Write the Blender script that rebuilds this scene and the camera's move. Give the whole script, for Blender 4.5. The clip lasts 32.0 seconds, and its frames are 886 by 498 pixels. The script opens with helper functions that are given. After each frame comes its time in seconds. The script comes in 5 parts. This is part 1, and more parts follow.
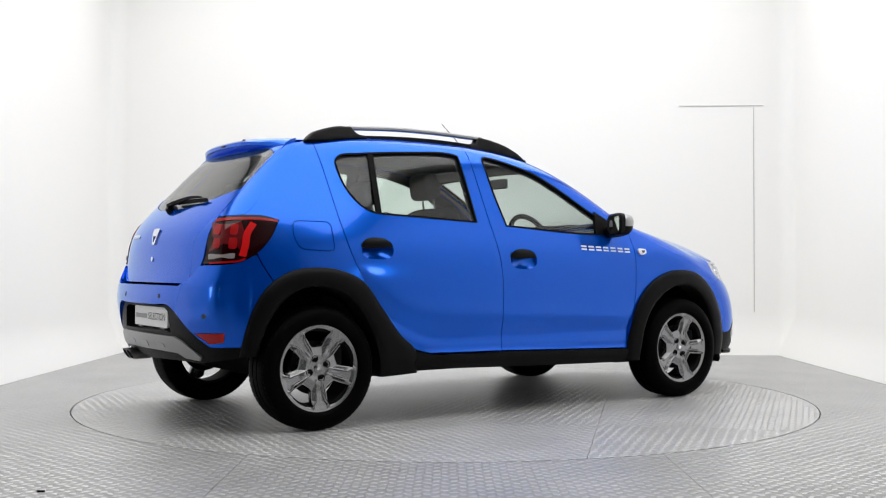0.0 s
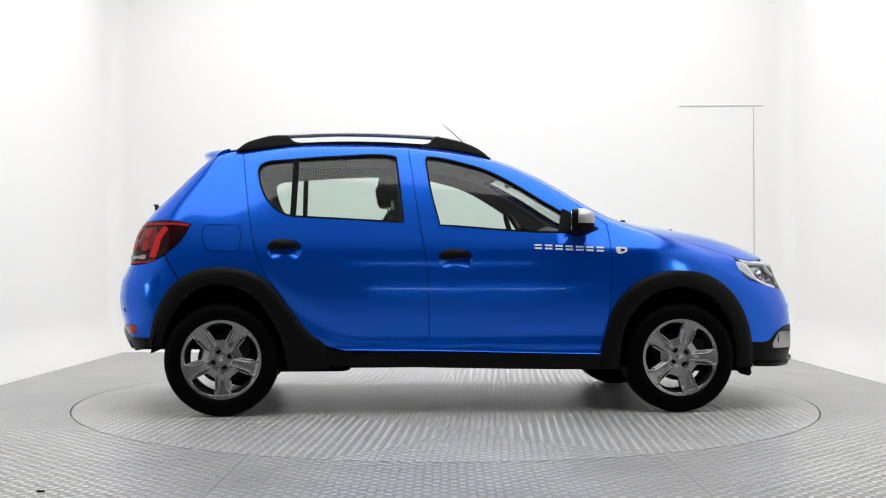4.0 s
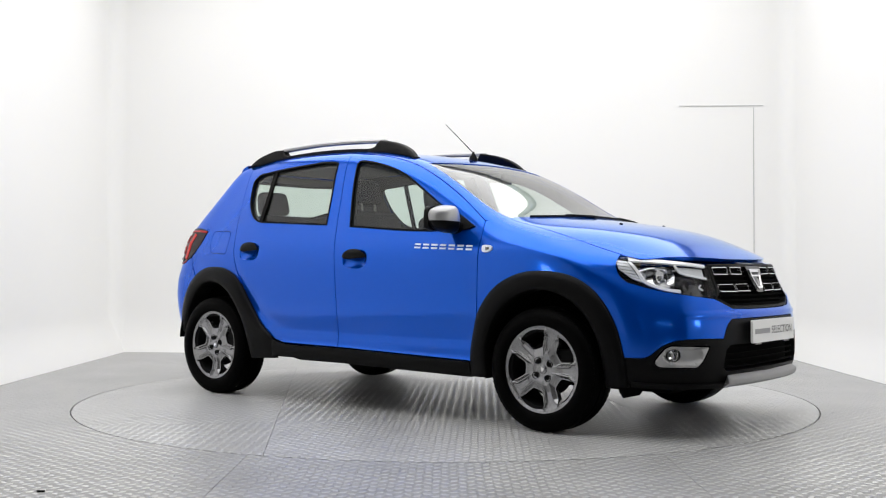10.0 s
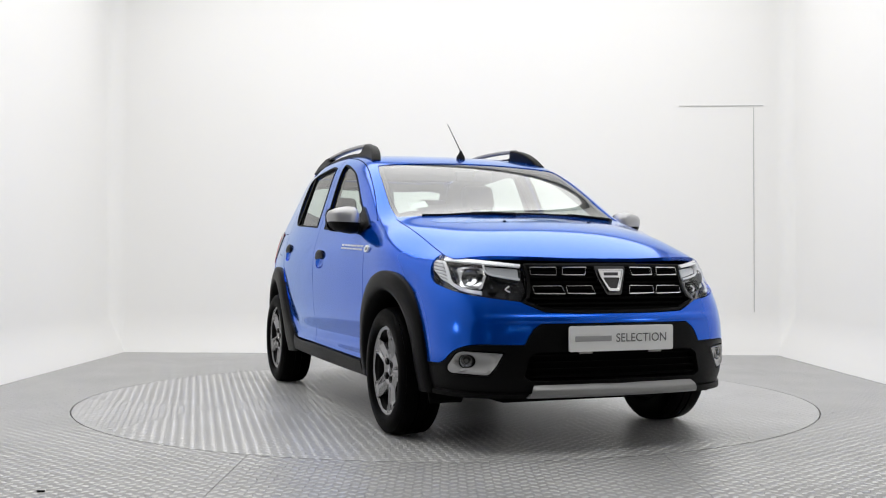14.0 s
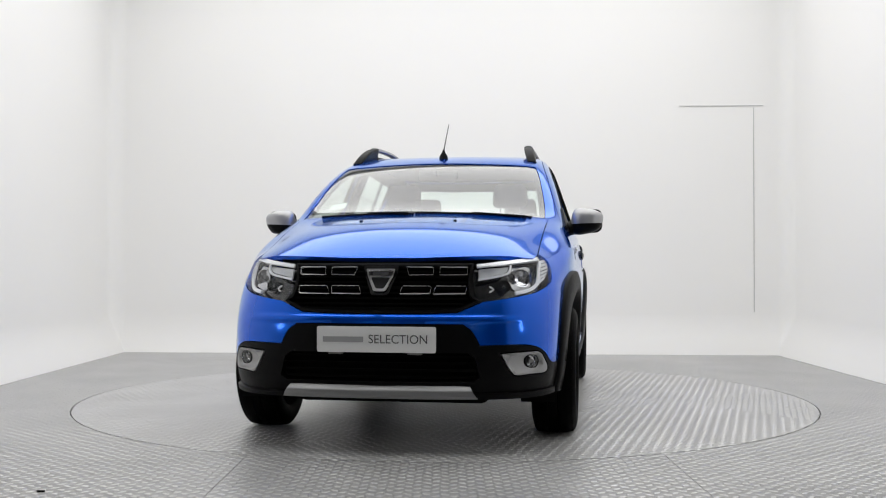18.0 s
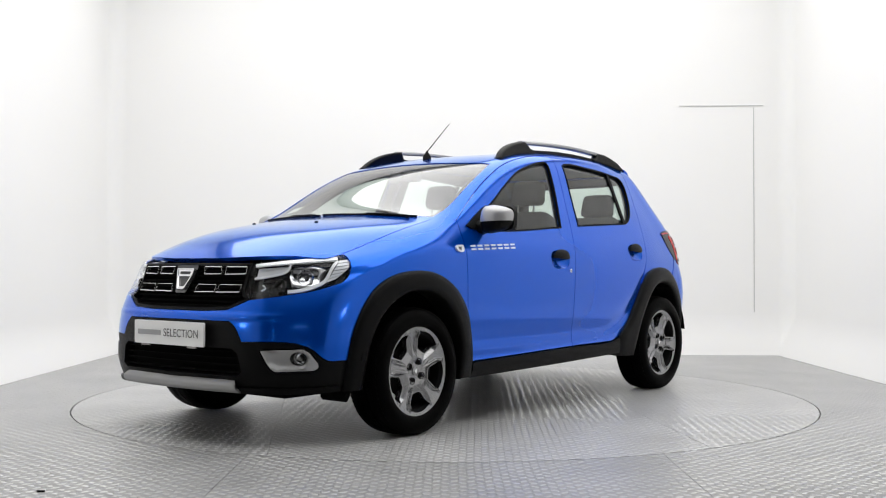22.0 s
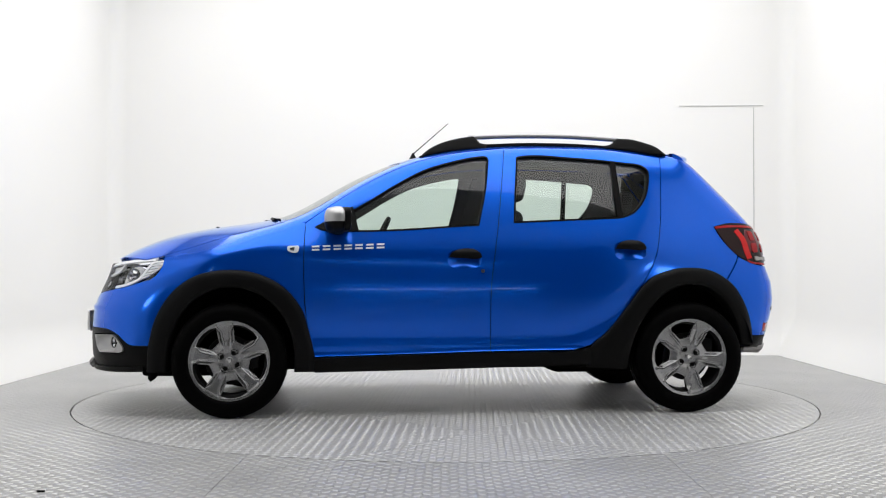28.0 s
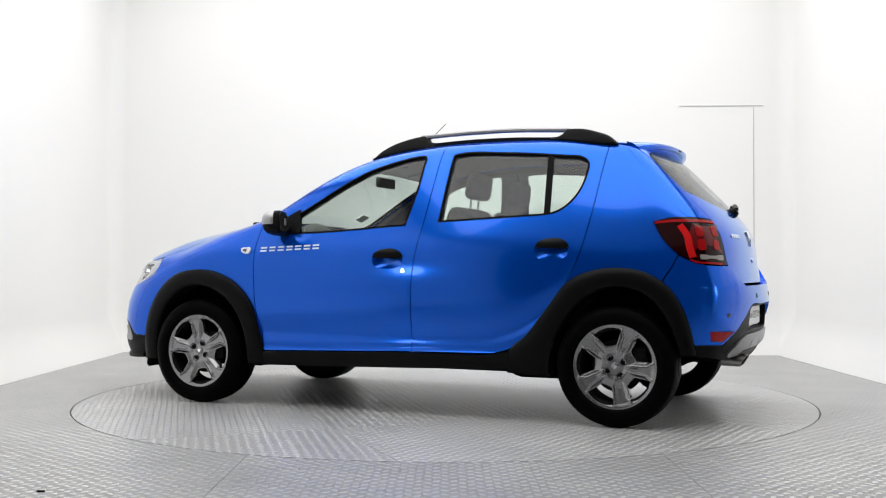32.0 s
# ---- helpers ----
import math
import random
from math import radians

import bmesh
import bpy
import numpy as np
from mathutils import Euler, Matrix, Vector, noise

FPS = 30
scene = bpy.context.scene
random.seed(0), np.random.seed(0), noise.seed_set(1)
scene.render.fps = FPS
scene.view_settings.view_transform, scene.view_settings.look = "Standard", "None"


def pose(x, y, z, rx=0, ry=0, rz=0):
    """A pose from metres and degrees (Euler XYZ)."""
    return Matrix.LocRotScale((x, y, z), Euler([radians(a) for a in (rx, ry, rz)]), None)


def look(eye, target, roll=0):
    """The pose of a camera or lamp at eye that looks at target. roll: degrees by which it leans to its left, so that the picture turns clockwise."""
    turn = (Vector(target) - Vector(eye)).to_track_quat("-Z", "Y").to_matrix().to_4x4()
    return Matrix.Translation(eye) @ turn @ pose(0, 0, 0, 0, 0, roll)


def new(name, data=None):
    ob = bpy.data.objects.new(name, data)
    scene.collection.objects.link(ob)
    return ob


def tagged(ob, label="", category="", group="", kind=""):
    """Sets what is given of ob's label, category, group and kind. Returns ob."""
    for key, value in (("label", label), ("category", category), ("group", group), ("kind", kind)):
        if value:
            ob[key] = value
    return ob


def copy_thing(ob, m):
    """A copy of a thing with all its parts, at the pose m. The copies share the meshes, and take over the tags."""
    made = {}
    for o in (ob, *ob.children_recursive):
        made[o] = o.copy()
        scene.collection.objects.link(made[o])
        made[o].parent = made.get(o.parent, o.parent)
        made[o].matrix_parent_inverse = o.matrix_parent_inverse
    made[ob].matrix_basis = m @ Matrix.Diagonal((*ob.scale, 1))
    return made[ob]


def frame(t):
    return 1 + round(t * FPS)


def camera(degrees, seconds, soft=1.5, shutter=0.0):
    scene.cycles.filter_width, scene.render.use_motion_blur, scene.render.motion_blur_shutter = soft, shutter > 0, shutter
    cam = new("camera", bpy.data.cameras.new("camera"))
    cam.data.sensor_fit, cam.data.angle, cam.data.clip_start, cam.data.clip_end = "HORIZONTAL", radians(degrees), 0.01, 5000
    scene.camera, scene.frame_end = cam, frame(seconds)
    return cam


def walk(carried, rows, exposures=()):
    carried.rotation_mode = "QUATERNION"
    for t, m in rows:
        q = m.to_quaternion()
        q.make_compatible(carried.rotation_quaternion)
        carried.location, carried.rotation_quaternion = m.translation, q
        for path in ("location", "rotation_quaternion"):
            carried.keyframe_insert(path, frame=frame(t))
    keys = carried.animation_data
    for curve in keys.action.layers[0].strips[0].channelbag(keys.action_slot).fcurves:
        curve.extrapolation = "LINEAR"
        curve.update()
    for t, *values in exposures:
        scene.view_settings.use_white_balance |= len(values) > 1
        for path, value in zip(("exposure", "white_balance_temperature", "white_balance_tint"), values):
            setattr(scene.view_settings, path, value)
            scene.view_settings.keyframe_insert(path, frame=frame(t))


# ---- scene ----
cam = camera(45.26, 32.0, soft=1.1)
EYE = (0.0, -6.776, 0.8334)
VIEW = look(EYE, (-0.022, 3.2227, 0.9934), 0.086)
walk(cam, [(0.0, VIEW), (32.0, VIEW)], [(0.0, 0.0), (6.0, 0.0), (13.0, -0.08), (17.0, -0.26), (20.0, -0.14), (23.0, 0.0), (28.0, 0.0), (32.0, 0.0)])

# turn of the table and the car about the pivot, in degrees
TURN = ((0.0, 34.15), (3.0, 12.3), (5.5, -6.05), (9.0, -31.74), (13.0, -61.35), (17.0, -91.2), (20.0, -113.6),
        (23.0, -136.2), (26.0, -158.6), (28.5, -177.2), (32.0, -203.24))
PIVOT = (0.0154, -0.0201)          # the table's axis in the car's own plan

# ---- light ----
world = bpy.data.worlds.new("world")
scene.world = world
world.use_nodes = True
world.node_tree.nodes["Background"].inputs[0].default_value = (0.8, 0.9, 1.0, 1)
world.node_tree.nodes["Background"].inputs[1].default_value = 0.05



def area_lamp(name, place, target, w, h, watts, colour=(1, 1, 1)):
    lamp = bpy.data.lights.new(name, "AREA")
    lamp.shape, lamp.size, lamp.size_y, lamp.energy, lamp.color = "RECTANGLE", w, h, watts, colour
    ob = new(name, lamp)
    ob.matrix_world = look(place, target)
    return ob


area_lamp("ceiling_softbox_lamp", (0, -0.25, 4.05), (0, -0.25, 0), 6.0, 6.8, 292, (1.0, 0.995, 0.98))



# ---- materials ----
def material(name, colour, rough=0.5, metal=0.0, coat=0.0, grain=0.0, scale=200.0, spread=0.0, spread_scale=3.0, emit=0.0, spec=0.5):
    """A Principled surface with fine relief (grain) and a broad variation of tone and gloss (spread)."""
    m = bpy.data.materials.new(name)
    m.use_nodes = True
    nt = m.node_tree
    b = nt.nodes["Principled BSDF"]
    b.inputs["Base Color"].default_value = (*colour, 1)
    b.inputs["Roughness"].default_value, b.inputs["Metallic"].default_value = rough, metal
    b.inputs["Specular IOR Level"].default_value = spec
    b.inputs["Coat Weight"].default_value, b.inputs["Coat Roughness"].default_value = coat, 0.03
    if emit:
        b.inputs["Emission Color"].default_value, b.inputs["Emission Strength"].default_value = (*colour, 1), emit
    tex = nt.nodes.new("ShaderNodeTexCoord")
    if grain:
        n = nt.nodes.new("ShaderNodeTexNoise")
        n.inputs["Scale"].default_value, n.inputs["Detail"].default_value = scale, 3
        nt.links.new(tex.outputs["Object"], n.inputs["Vector"])
        u = nt.nodes.new("ShaderNodeBump")
        u.inputs["Strength"].default_value, u.inputs["Distance"].default_value = grain, 0.002
        nt.links.new(n.outputs["Fac"], u.inputs["Height"])
        nt.links.new(u.outputs["Normal"], b.inputs["Normal"])
    if spread:
        n = nt.nodes.new("ShaderNodeTexNoise")
        n.inputs["Scale"].default_value, n.inputs["Detail"].default_value = spread_scale, 6
        nt.links.new(tex.outputs["Object"], n.inputs["Vector"])
        r = nt.nodes.new("ShaderNodeMapRange")
        r.inputs["To Min"].default_value, r.inputs["To Max"].default_value = 1 - spread, 1 + spread
        nt.links.new(n.outputs["Fac"], r.inputs["Value"])
        x = nt.nodes.new("ShaderNodeMix")
        x.data_type, x.blend_type = "RGBA", "MULTIPLY"
        x.inputs["Factor"].default_value = 1
        x.inputs["A"].default_value = (*colour, 1)
        nt.links.new(r.outputs["Result"], x.inputs["B"])
        nt.links.new(x.outputs["Result"], b.inputs["Base Color"])
        g = nt.nodes.new("ShaderNodeMath")
        g.operation, g.inputs[1].default_value = "MULTIPLY", rough
        nt.links.new(r.outputs["Result"], g.inputs[0])
        nt.links.new(g.outputs[0], b.inputs["Roughness"])
    return m


def glass(name, tint, gloss_rough=0.0, sheen=0.08, grazing=0.92, rise=3.4):
    """A thin pane: clear or tinted, with a mirror sheen that grows at grazing angles."""
    m = bpy.data.materials.new(name)
    m.use_nodes = True
    nt = m.node_tree
    nt.nodes.remove(nt.nodes["Principled BSDF"])
    t, g, f, x = (nt.nodes.new("ShaderNode" + k) for k in ("BsdfTransparent", "BsdfGlossy", "LayerWeight", "MixShader"))
    t.inputs["Color"].default_value = (*tint, 1)
    g.inputs["Roughness"].default_value = gloss_rough
    f.inputs["Blend"].default_value = 0.5
    power, gain = nt.nodes.new("ShaderNodeMath"), nt.nodes.new("ShaderNodeMath")
    power.operation, power.inputs[1].default_value = "POWER", rise
    gain.operation, gain.inputs[1].default_value, gain.inputs[2].default_value = "MULTIPLY_ADD", grazing, sheen
    nt.links.new(f.outputs["Facing"], power.inputs[0])
    nt.links.new(power.outputs[0], gain.inputs[0])
    nt.links.new(gain.outputs[0], x.inputs[0])
    nt.links.new(t.outputs[0], x.inputs[1])
    nt.links.new(g.outputs[0], x.inputs[2])
    nt.links.new(x.outputs[0], nt.nodes["Material Output"].inputs["Surface"])
    return m


PAINT = material("blue_metallic_paint", (0.0002, 0.088, 0.66), 0.15, 0.60, 0.75, 0.004, 2500, spec=1.0)
PAINT.node_tree.nodes["Principled BSDF"].inputs["Coat Roughness"].default_value = 0.012
PAINT.node_tree.nodes["Principled BSDF"].inputs["Coat IOR"].default_value = 1.36
PAINT.node_tree.nodes["Principled BSDF"].inputs["Specular Tint"].default_value = (0.10, 0.62, 1.0, 1)
PLASTIC = material("black_grained_plastic", (0.0035, 0.0035, 0.0037), 0.42, 0, 0, 0.25, 900, 0.15, spec=0.09)
GLOSS_BLACK = material("gloss_black", (0.005, 0.005, 0.006), 0.10, 0, 0.4)
RUBBER = material("tyre_rubber", (0.0012, 0.0012, 0.0013), 0.5, 0, 0, 0.3, 500, 0.2, spec=0.03)
SEAL = material("rubber_seal", (0.004, 0.004, 0.004), 0.5, spec=0.06)
LINER = material("dark_inner_lining", (0.004, 0.004, 0.004), 0.9, spec=0.03)
HEADLINER = material("grey_roof_lining", (0.12, 0.12, 0.118), 0.95, grain=0.2, scale=600)
TRIM = material("dark_cabin_plastic", (0.03, 0.03, 0.032), 0.6, grain=0.2, scale=700)
FABRIC = material("charcoal_seat_fabric", (0.011, 0.011, 0.012), 0.95, grain=0.5, scale=900, spread=0.2, spread_scale=30)
ALLOY = material("silver_alloy_paint", (0.29, 0.29, 0.297), 0.27, 0.85, 0.05, 0.02, 2500)
LAMP_BOWL = material("lamp_reflector", (0.58, 0.58, 0.59), 0.13, 1.0)
DARK_CHROME = material("smoked_lamp_housing", (0.17, 0.17, 0.175), 0.12, 1.0)
# near-black alloy: the shade behind the spokes is put into its colour
ALLOY_SHADED = material("shaded_alloy_back", (0.008, 0.008, 0.0085), 0.7, 0.2, spec=0.1)
SATIN = material("satin_silver_paint", (0.26, 0.26, 0.26), 0.38, 0.5, 0.1, 0.02, 2500)
CHROME = material("chrome", (0.85, 0.85, 0.86), 0.06, 1.0)
STEEL = material("dull_steel", (0.28, 0.27, 0.265), 0.35, 1.0, spread=0.25, spread_scale=20)
WHITE = material("white_plate_plastic", (0.86, 0.86, 0.85), 0.4)
INK = material("dark_print", (0.035, 0.035, 0.04), 0.5)
PALE_PRINT = material("pale_grey_print", (0.38, 0.38, 0.385), 0.6)
PRINT = material("grey_print", (0.10, 0.10, 0.105), 0.6)
LENS = glass("clear_lens", (0.96, 0.97, 0.98), 0.0, 0.022, 0.38)
PANE = glass("green_tinted_window_glass", (0.78, 0.86, 0.81), 0.0, 0.058, 0.9, 4.0)
SCREEN = glass("windscreen_glass", (0.80, 0.86, 0.83), 0.0, 0.105, 0.85, 3.5)
RED_GLASS = material("red_lamp_plastic", (0.11, 0.002, 0.004), 0.08, 0, 0.3, spec=0.35)
DARK_RED = material("smoked_red_plastic", (0.013, 0.001, 0.0015), 0.08, 0, 0.15, spec=0.2)
PALE_SATIN = material("pale_satin_plastic", (0.42, 0.42, 0.42), 0.45, 0.3, 0.0, 0.02, 2500)
LAMP_CLEAR = material("clear_ribbed_plastic", (0.74, 0.75, 0.77), 0.2, 0.15)
BADGE_SILVER = material("silver_lettering", (0.82, 0.82, 0.83), 0.3, 0.25)
LAMP_WHITE = material("pale_lamp_plastic", (0.88, 0.89, 0.91), 0.15, 0.1, 0.8)
RED_DEEP = material("deep_red_lamp_cell", (0.32, 0.005, 0.007), 0.12, 0, 0.0, spec=0.35)
RED_CELL = material("bright_red_lamp_cell", (0.55, 0.009, 0.010), 0.14, 0, 0.0, spec=0.3)
LAMP_GREY = material("grey_lamp_plastic", (0.32, 0.30, 0.30), 0.15, 0.2)
CAP = material("satin_silver_cap", (0.40, 0.40, 0.405), 0.34, 0.55, 0.2, 0.02, 2500)
SATIN_DARK = material("dull_silver_rail", (0.30, 0.30, 0.31), 0.38, 0.8, 0.1, 0.02, 2500)
PAPER = material("pale_paper", (0.7, 0.75, 0.72), 0.6)
JOINT = material("grey_joint", (0.45, 0.45, 0.44), 0.8)
BRIGHT_TRIM = material("bright_trim", (0.80, 0.80, 0.81), 0.20, 0.9)
MIRROR = material("mirror_silver", (0.8, 0.8, 0.8), 0.02, 1.0)


# ---- mesh tools ----
def part(name, mesh, mat, parent, label="", kind=""):
    """Links a mesh (or a bmesh, which it frees) as one object under a thing or a part."""
    if isinstance(mesh, bmesh.types.BMesh):
        bm, mesh = mesh, bpy.data.meshes.new(name)
        bm.to_mesh(mesh)
        bm.free()
    if mat and not mesh.materials:
        mesh.materials.append(mat)
    ob = new(name, mesh)
    ob.parent = parent
    return tagged(ob, label, kind=kind)


def mesh_from(name, verts, faces, smooth=True, normals=None):
    me = bpy.data.meshes.new(name)
    me.from_pydata([tuple(v) for v in verts], [], faces)
    if smooth:
        me.polygons.foreach_set("use_smooth", [True] * len(me.polygons))
    if normals is not None:
        me.normals_split_custom_set_from_vertices(normals)
    return me


def bmesh_from(verts, faces):
    me = mesh_from("t", verts, faces)
    bm = bmesh.new()
    bm.from_mesh(me)
    bpy.data.meshes.remove(me)
    bmesh.ops.recalc_face_normals(bm, faces=bm.faces)
    return bm


def shade(bm, angle=35):
    """Smooth faces, with the edges sharper than the angle kept sharp."""
    bm.normal_update()
    for f in bm.faces:
        f.smooth = True
    for e in bm.edges:
        e.smooth = len(e.link_faces) == 2 and e.calc_face_angle(0) < radians(angle)
    return bm


def box(size, place=(0, 0, 0), bevel=0.0, rot=None, segments=2, bm=None):
    bm2 = bmesh.new()
    bmesh.ops.create_cube(bm2, size=1)
    bmesh.ops.scale(bm2, vec=size, verts=bm2.verts)
    if bevel:
        bmesh.ops.bevel(bm2, geom=bm2.edges[:], offset=bevel, segments=segments, affect="EDGES", profile=0.6)
    m = Matrix.Translation(place) @ (rot or Matrix())
    bmesh.ops.transform(bm2, matrix=m, verts=bm2.verts)
    shade(bm2)
    if bm is None:
        return bm2
    me = bpy.data.meshes.new("t")
    bm2.to_mesh(me)
    bm2.free()
    bm.from_mesh(me)
    bpy.data.meshes.remove(me)
    return bm


def lathe(profile, n=48, axis="y", start=0.0, sweep=360.0):
    """Turns a profile of (radius, offset along the axis) round that axis."""
    full = sweep >= 360
    cols = n if full else n + 1
    verts, faces = [], []
    for c in range(cols):
        a = radians(start + sweep * c / n)
        for r, h in profile:
            p = (r * math.cos(a), h, r * math.sin(a)) if axis == "y" else (r * math.cos(a), r * math.sin(a), h)
            verts.append(p)
    k = len(profile)
    for c in range(n):
        d = (c + 1) % cols
        for i in range(k - 1):
            faces.append((c * k + i, d * k + i, d * k + i + 1, c * k + i + 1))
    bm = bmesh.new()
    me = mesh_from("t", verts, faces)
    bm.from_mesh(me)
    bpy.data.meshes.remove(me)
    bmesh.ops.remove_doubles(bm, verts=bm.verts, dist=1e-5)
    bmesh.ops.recalc_face_normals(bm, faces=bm.faces)
    return shade(bm, 40)


def run(pts, step):
    """A smooth curve through the points, sampled about every step metres."""
    p = [np.array(q, float) for q in pts]
    if len(p) == 2:
        n = max(1, round(np.linalg.norm(p[1] - p[0]) / step))
        return [p[0] + (p[1] - p[0]) * i / n for i in range(n + 1)]
    e = [2 * p[0] - p[1]] + p + [2 * p[-1] - p[-2]]
    out = []
    for i in range(1, len(e) - 2):
        a, b, c, d = e[i - 1:i + 3]
        la, lb, lc = (max(1e-6, np.linalg.norm(q)) for q in (b - a, c - b, d - c))
        m1 = ((b - a) / la + (c - b) / lb) / 2 * lb
        m2 = ((c - b) / lb + (d - c) / lc) / 2 * lb
        n = max(1, round(lb / step))
        for k in range(n):
            t = k / n
            out.append((2 * t ** 3 - 3 * t * t + 1) * b + (t ** 3 - 2 * t * t + t) * m1 + (3 * t * t - 2 * t ** 3) * c + (t ** 3 - t * t) * m2)
    return out + [p[-1]]


def outline(*runs, step=0.03):
    """A closed outline of smooth runs that meet in corners; each run goes on from the last point."""
    out, last = [], None
    for r in runs:
        pts = run(([last] if last is not None else []) + list(r), step)
        out += pts[1:] if out else pts
        last = pts[-1]
    if np.linalg.norm(out[0] - out[-1]) < 1e-4:
        out.pop()
    else:
        out += run([out[-1], out[0]], step)[1:-1]
    return [tuple(q) for q in out]


def fillet(poly, r, n=4):
    """Rounds the corners of a polygon."""
    out, k = [], len(poly)
    for i in range(k):
        a, b, c = (np.array(poly[(i + d) % k], float) for d in (-1, 0, 1))
        rr = min(r, np.linalg.norm(a - b) * 0.48, np.linalg.norm(c - b) * 0.48)
        s, e = b + (a - b) / np.linalg.norm(a - b) * rr, b + (c - b) / np.linalg.norm(c - b) * rr
        for t in np.linspace(0, 1, n + 1):
            out.append(tuple((1 - t) ** 2 * s + 2 * t * (1 - t) * b + t * t * e))
    return out


def inside(points, poly):
    p, q = np.asarray(points), np.asarray(poly)
    x, y = p[:, 0], p[:, 1]
    hit = np.zeros(len(p), bool)
    for (x1, y1), (x2, y2) in zip(q, np.roll(q, -1, 0)):
        if y1 != y2:
            hit ^= ((y1 > y) != (y2 > y)) & (x < (x2 - x1) * (y - y1) / (y2 - y1) + x1)
    return hit


def near(points, poly):
    p, best = np.asarray(points), None
    q = np.asarray(poly)
    for a, b in zip(q, np.roll(q, -1, 0)):
        d = b - a
        t = np.clip(((p - a) @ d) / max(d @ d, 1e-12), 0, 1)
        g = np.linalg.norm(p - a - t[:, None] * d, axis=1)
        best = g if best is None else np.minimum(best, g)
    return best


from mathutils.bvhtree import BVHTree
from mathutils.geometry import delaunay_2d_cdt


def fill2d(poly, holes=(), step=0.05):
    """Triangles over an outline with holes. Returns points, faces and the closed loops of the border."""
    poly = [tuple(map(float, q)) for q in poly]
    loops = [poly] + [[tuple(map(float, q)) for q in h] for h in holes]
    a = np.array(poly)
    lo, hi = a.min(0), a.max(0)
    gx, gy = np.arange(lo[0] + step / 2, hi[0], step), np.arange(lo[1] + step / 2, hi[1], step)
    grid = np.array([(x, y) for x in gx for y in gy]) if len(gx) and len(gy) else np.zeros((0, 2))
    if len(grid):
        keep = inside(grid, poly)
        for h in loops[1:]:
            keep &= ~inside(grid, h)
        for h in loops:
            keep &= near(grid, h) > step * 0.45
        grid = grid[keep]
    pts, edges, rings = [], [], []
    for h in loops:
        s = len(pts)
        pts += h
        rings.append(list(range(s, s + len(h))))
        edges += [(s + i, s + (i + 1) % len(h)) for i in range(len(h))]
    pts += [tuple(q) for q in grid]
    v, _, f, orig, _, _ = delaunay_2d_cdt([Vector(q) for q in pts], edges, [], 0, 1e-6)
    v = np.array([tuple(q) for q in v])
    c = np.array([v[list(t)].mean(0) for t in f])
    ok = inside(c, poly)
    for h in loops[1:]:
        ok &= ~inside(c, h)
    back = {}
    for n, os_ in enumerate(orig):
        for q in os_:
            back[q] = n
    rings = [[back[q] for q in r] for r in rings]
    return v, [tuple(t) for t, k in zip(f, ok) if k], rings


def sheet(name, poly, place, holes=(), step=0.05, depth=0.015, lift=0.0, back=False, crown=None):
    """A panel on a curved surface. place(u, v) gives the point and its normal; depth is how far the rim turns in."""
    v, f, rings = fill2d(poly, holes, step)
    got = [place(*q) for q in v]
    n = [g[1] for g in got]
    ups = [lift + (crown(*q) if crown else 0) for q in v]
    p = [g[0] + g[1] * u for g, u in zip(got, ups)]
    if crown:
        e = 0.003

        def at(a, b):
            g = place(a, b)
            return g[0] + g[1] * (lift + crown(a, b))
        for i, (a, b) in enumerate(v):
            m = (at(a + e, b) - at(a - e, b)).cross(at(a, b + e) - at(a, b - e))
            if m.length > 1e-12:
                m.normalize()
                n[i] = m if m.dot(n[i]) > 0 else -m
    a, b, c = (p[i] for i in f[0])
    turn = (b - a).cross(c - a).dot(n[f[0][0]]) < 0
    f = [(t[0], t[2], t[1]) if turn else t for t in f]
    verts, norms, faces = list(p), list(n), list(f)
    if depth:
        for r in rings:
            s = len(verts)
            for i in r:
                verts += [p[i], p[i] - n[i] * depth]
                norms += [Vector((0, 0, 0))] * 2
            k = len(r)
            for i in range(k):
                j = (i + 1) % k
                q = (s + 2 * i, s + 2 * i + 1, s + 2 * j + 1, s + 2 * j)
                faces.append(q)
    if back:
        s = len(verts)
        verts += [q - m * depth for q, m in zip(p, n)]
        norms += [-m for m in n]
        faces += [tuple(s + i for i in reversed(t)) for t in f]
    me = mesh_from(name, verts, faces)
    me.normals_split_custom_set_from_vertices(norms)
    return me


def sweep(path, section, closed=False, up=(0, 0, 1), scale=None):
    """A tube: the section (list of (side, up) offsets) carried along the 3D path."""
    p = [Vector(q) for q in path]
    verts, faces, k, n = [], [], len(section), len(p)
    for i in range(n):
        a, b = p[(i - 1) % n if closed else max(i - 1, 0)], p[(i + 1) % n if closed else min(i + 1, n - 1)]
        d = (b - a).normalized()
        s = d.cross(Vector(up)).normalized()
        u = s.cross(d)
        g = scale[i] if scale else 1
        verts += [p[i] + s * x * g + u * y * g for x, y in section]
    for i in range(n if closed else n - 1):
        j = (i + 1) % n
        for c in range(k):
            e = (c + 1) % k
            faces.append((i * k + c, i * k + e, j * k + e, j * k + c))
    if not closed:
        faces += [tuple(reversed(range(k))), tuple((n - 1) * k + c for c in range(k))]
    bm = bmesh.new()
    me = mesh_from("t", verts, faces)
    bm.from_mesh(me)
    bpy.data.meshes.remove(me)
    bmesh.ops.recalc_face_normals(bm, faces=bm.faces)
    return shade(bm, 40)


def ring(r, n=12, squash=1.0):
    return [(r * math.cos(2 * math.pi * i / n), r * squash * math.sin(2 * math.pi * i / n)) for i in range(n)]


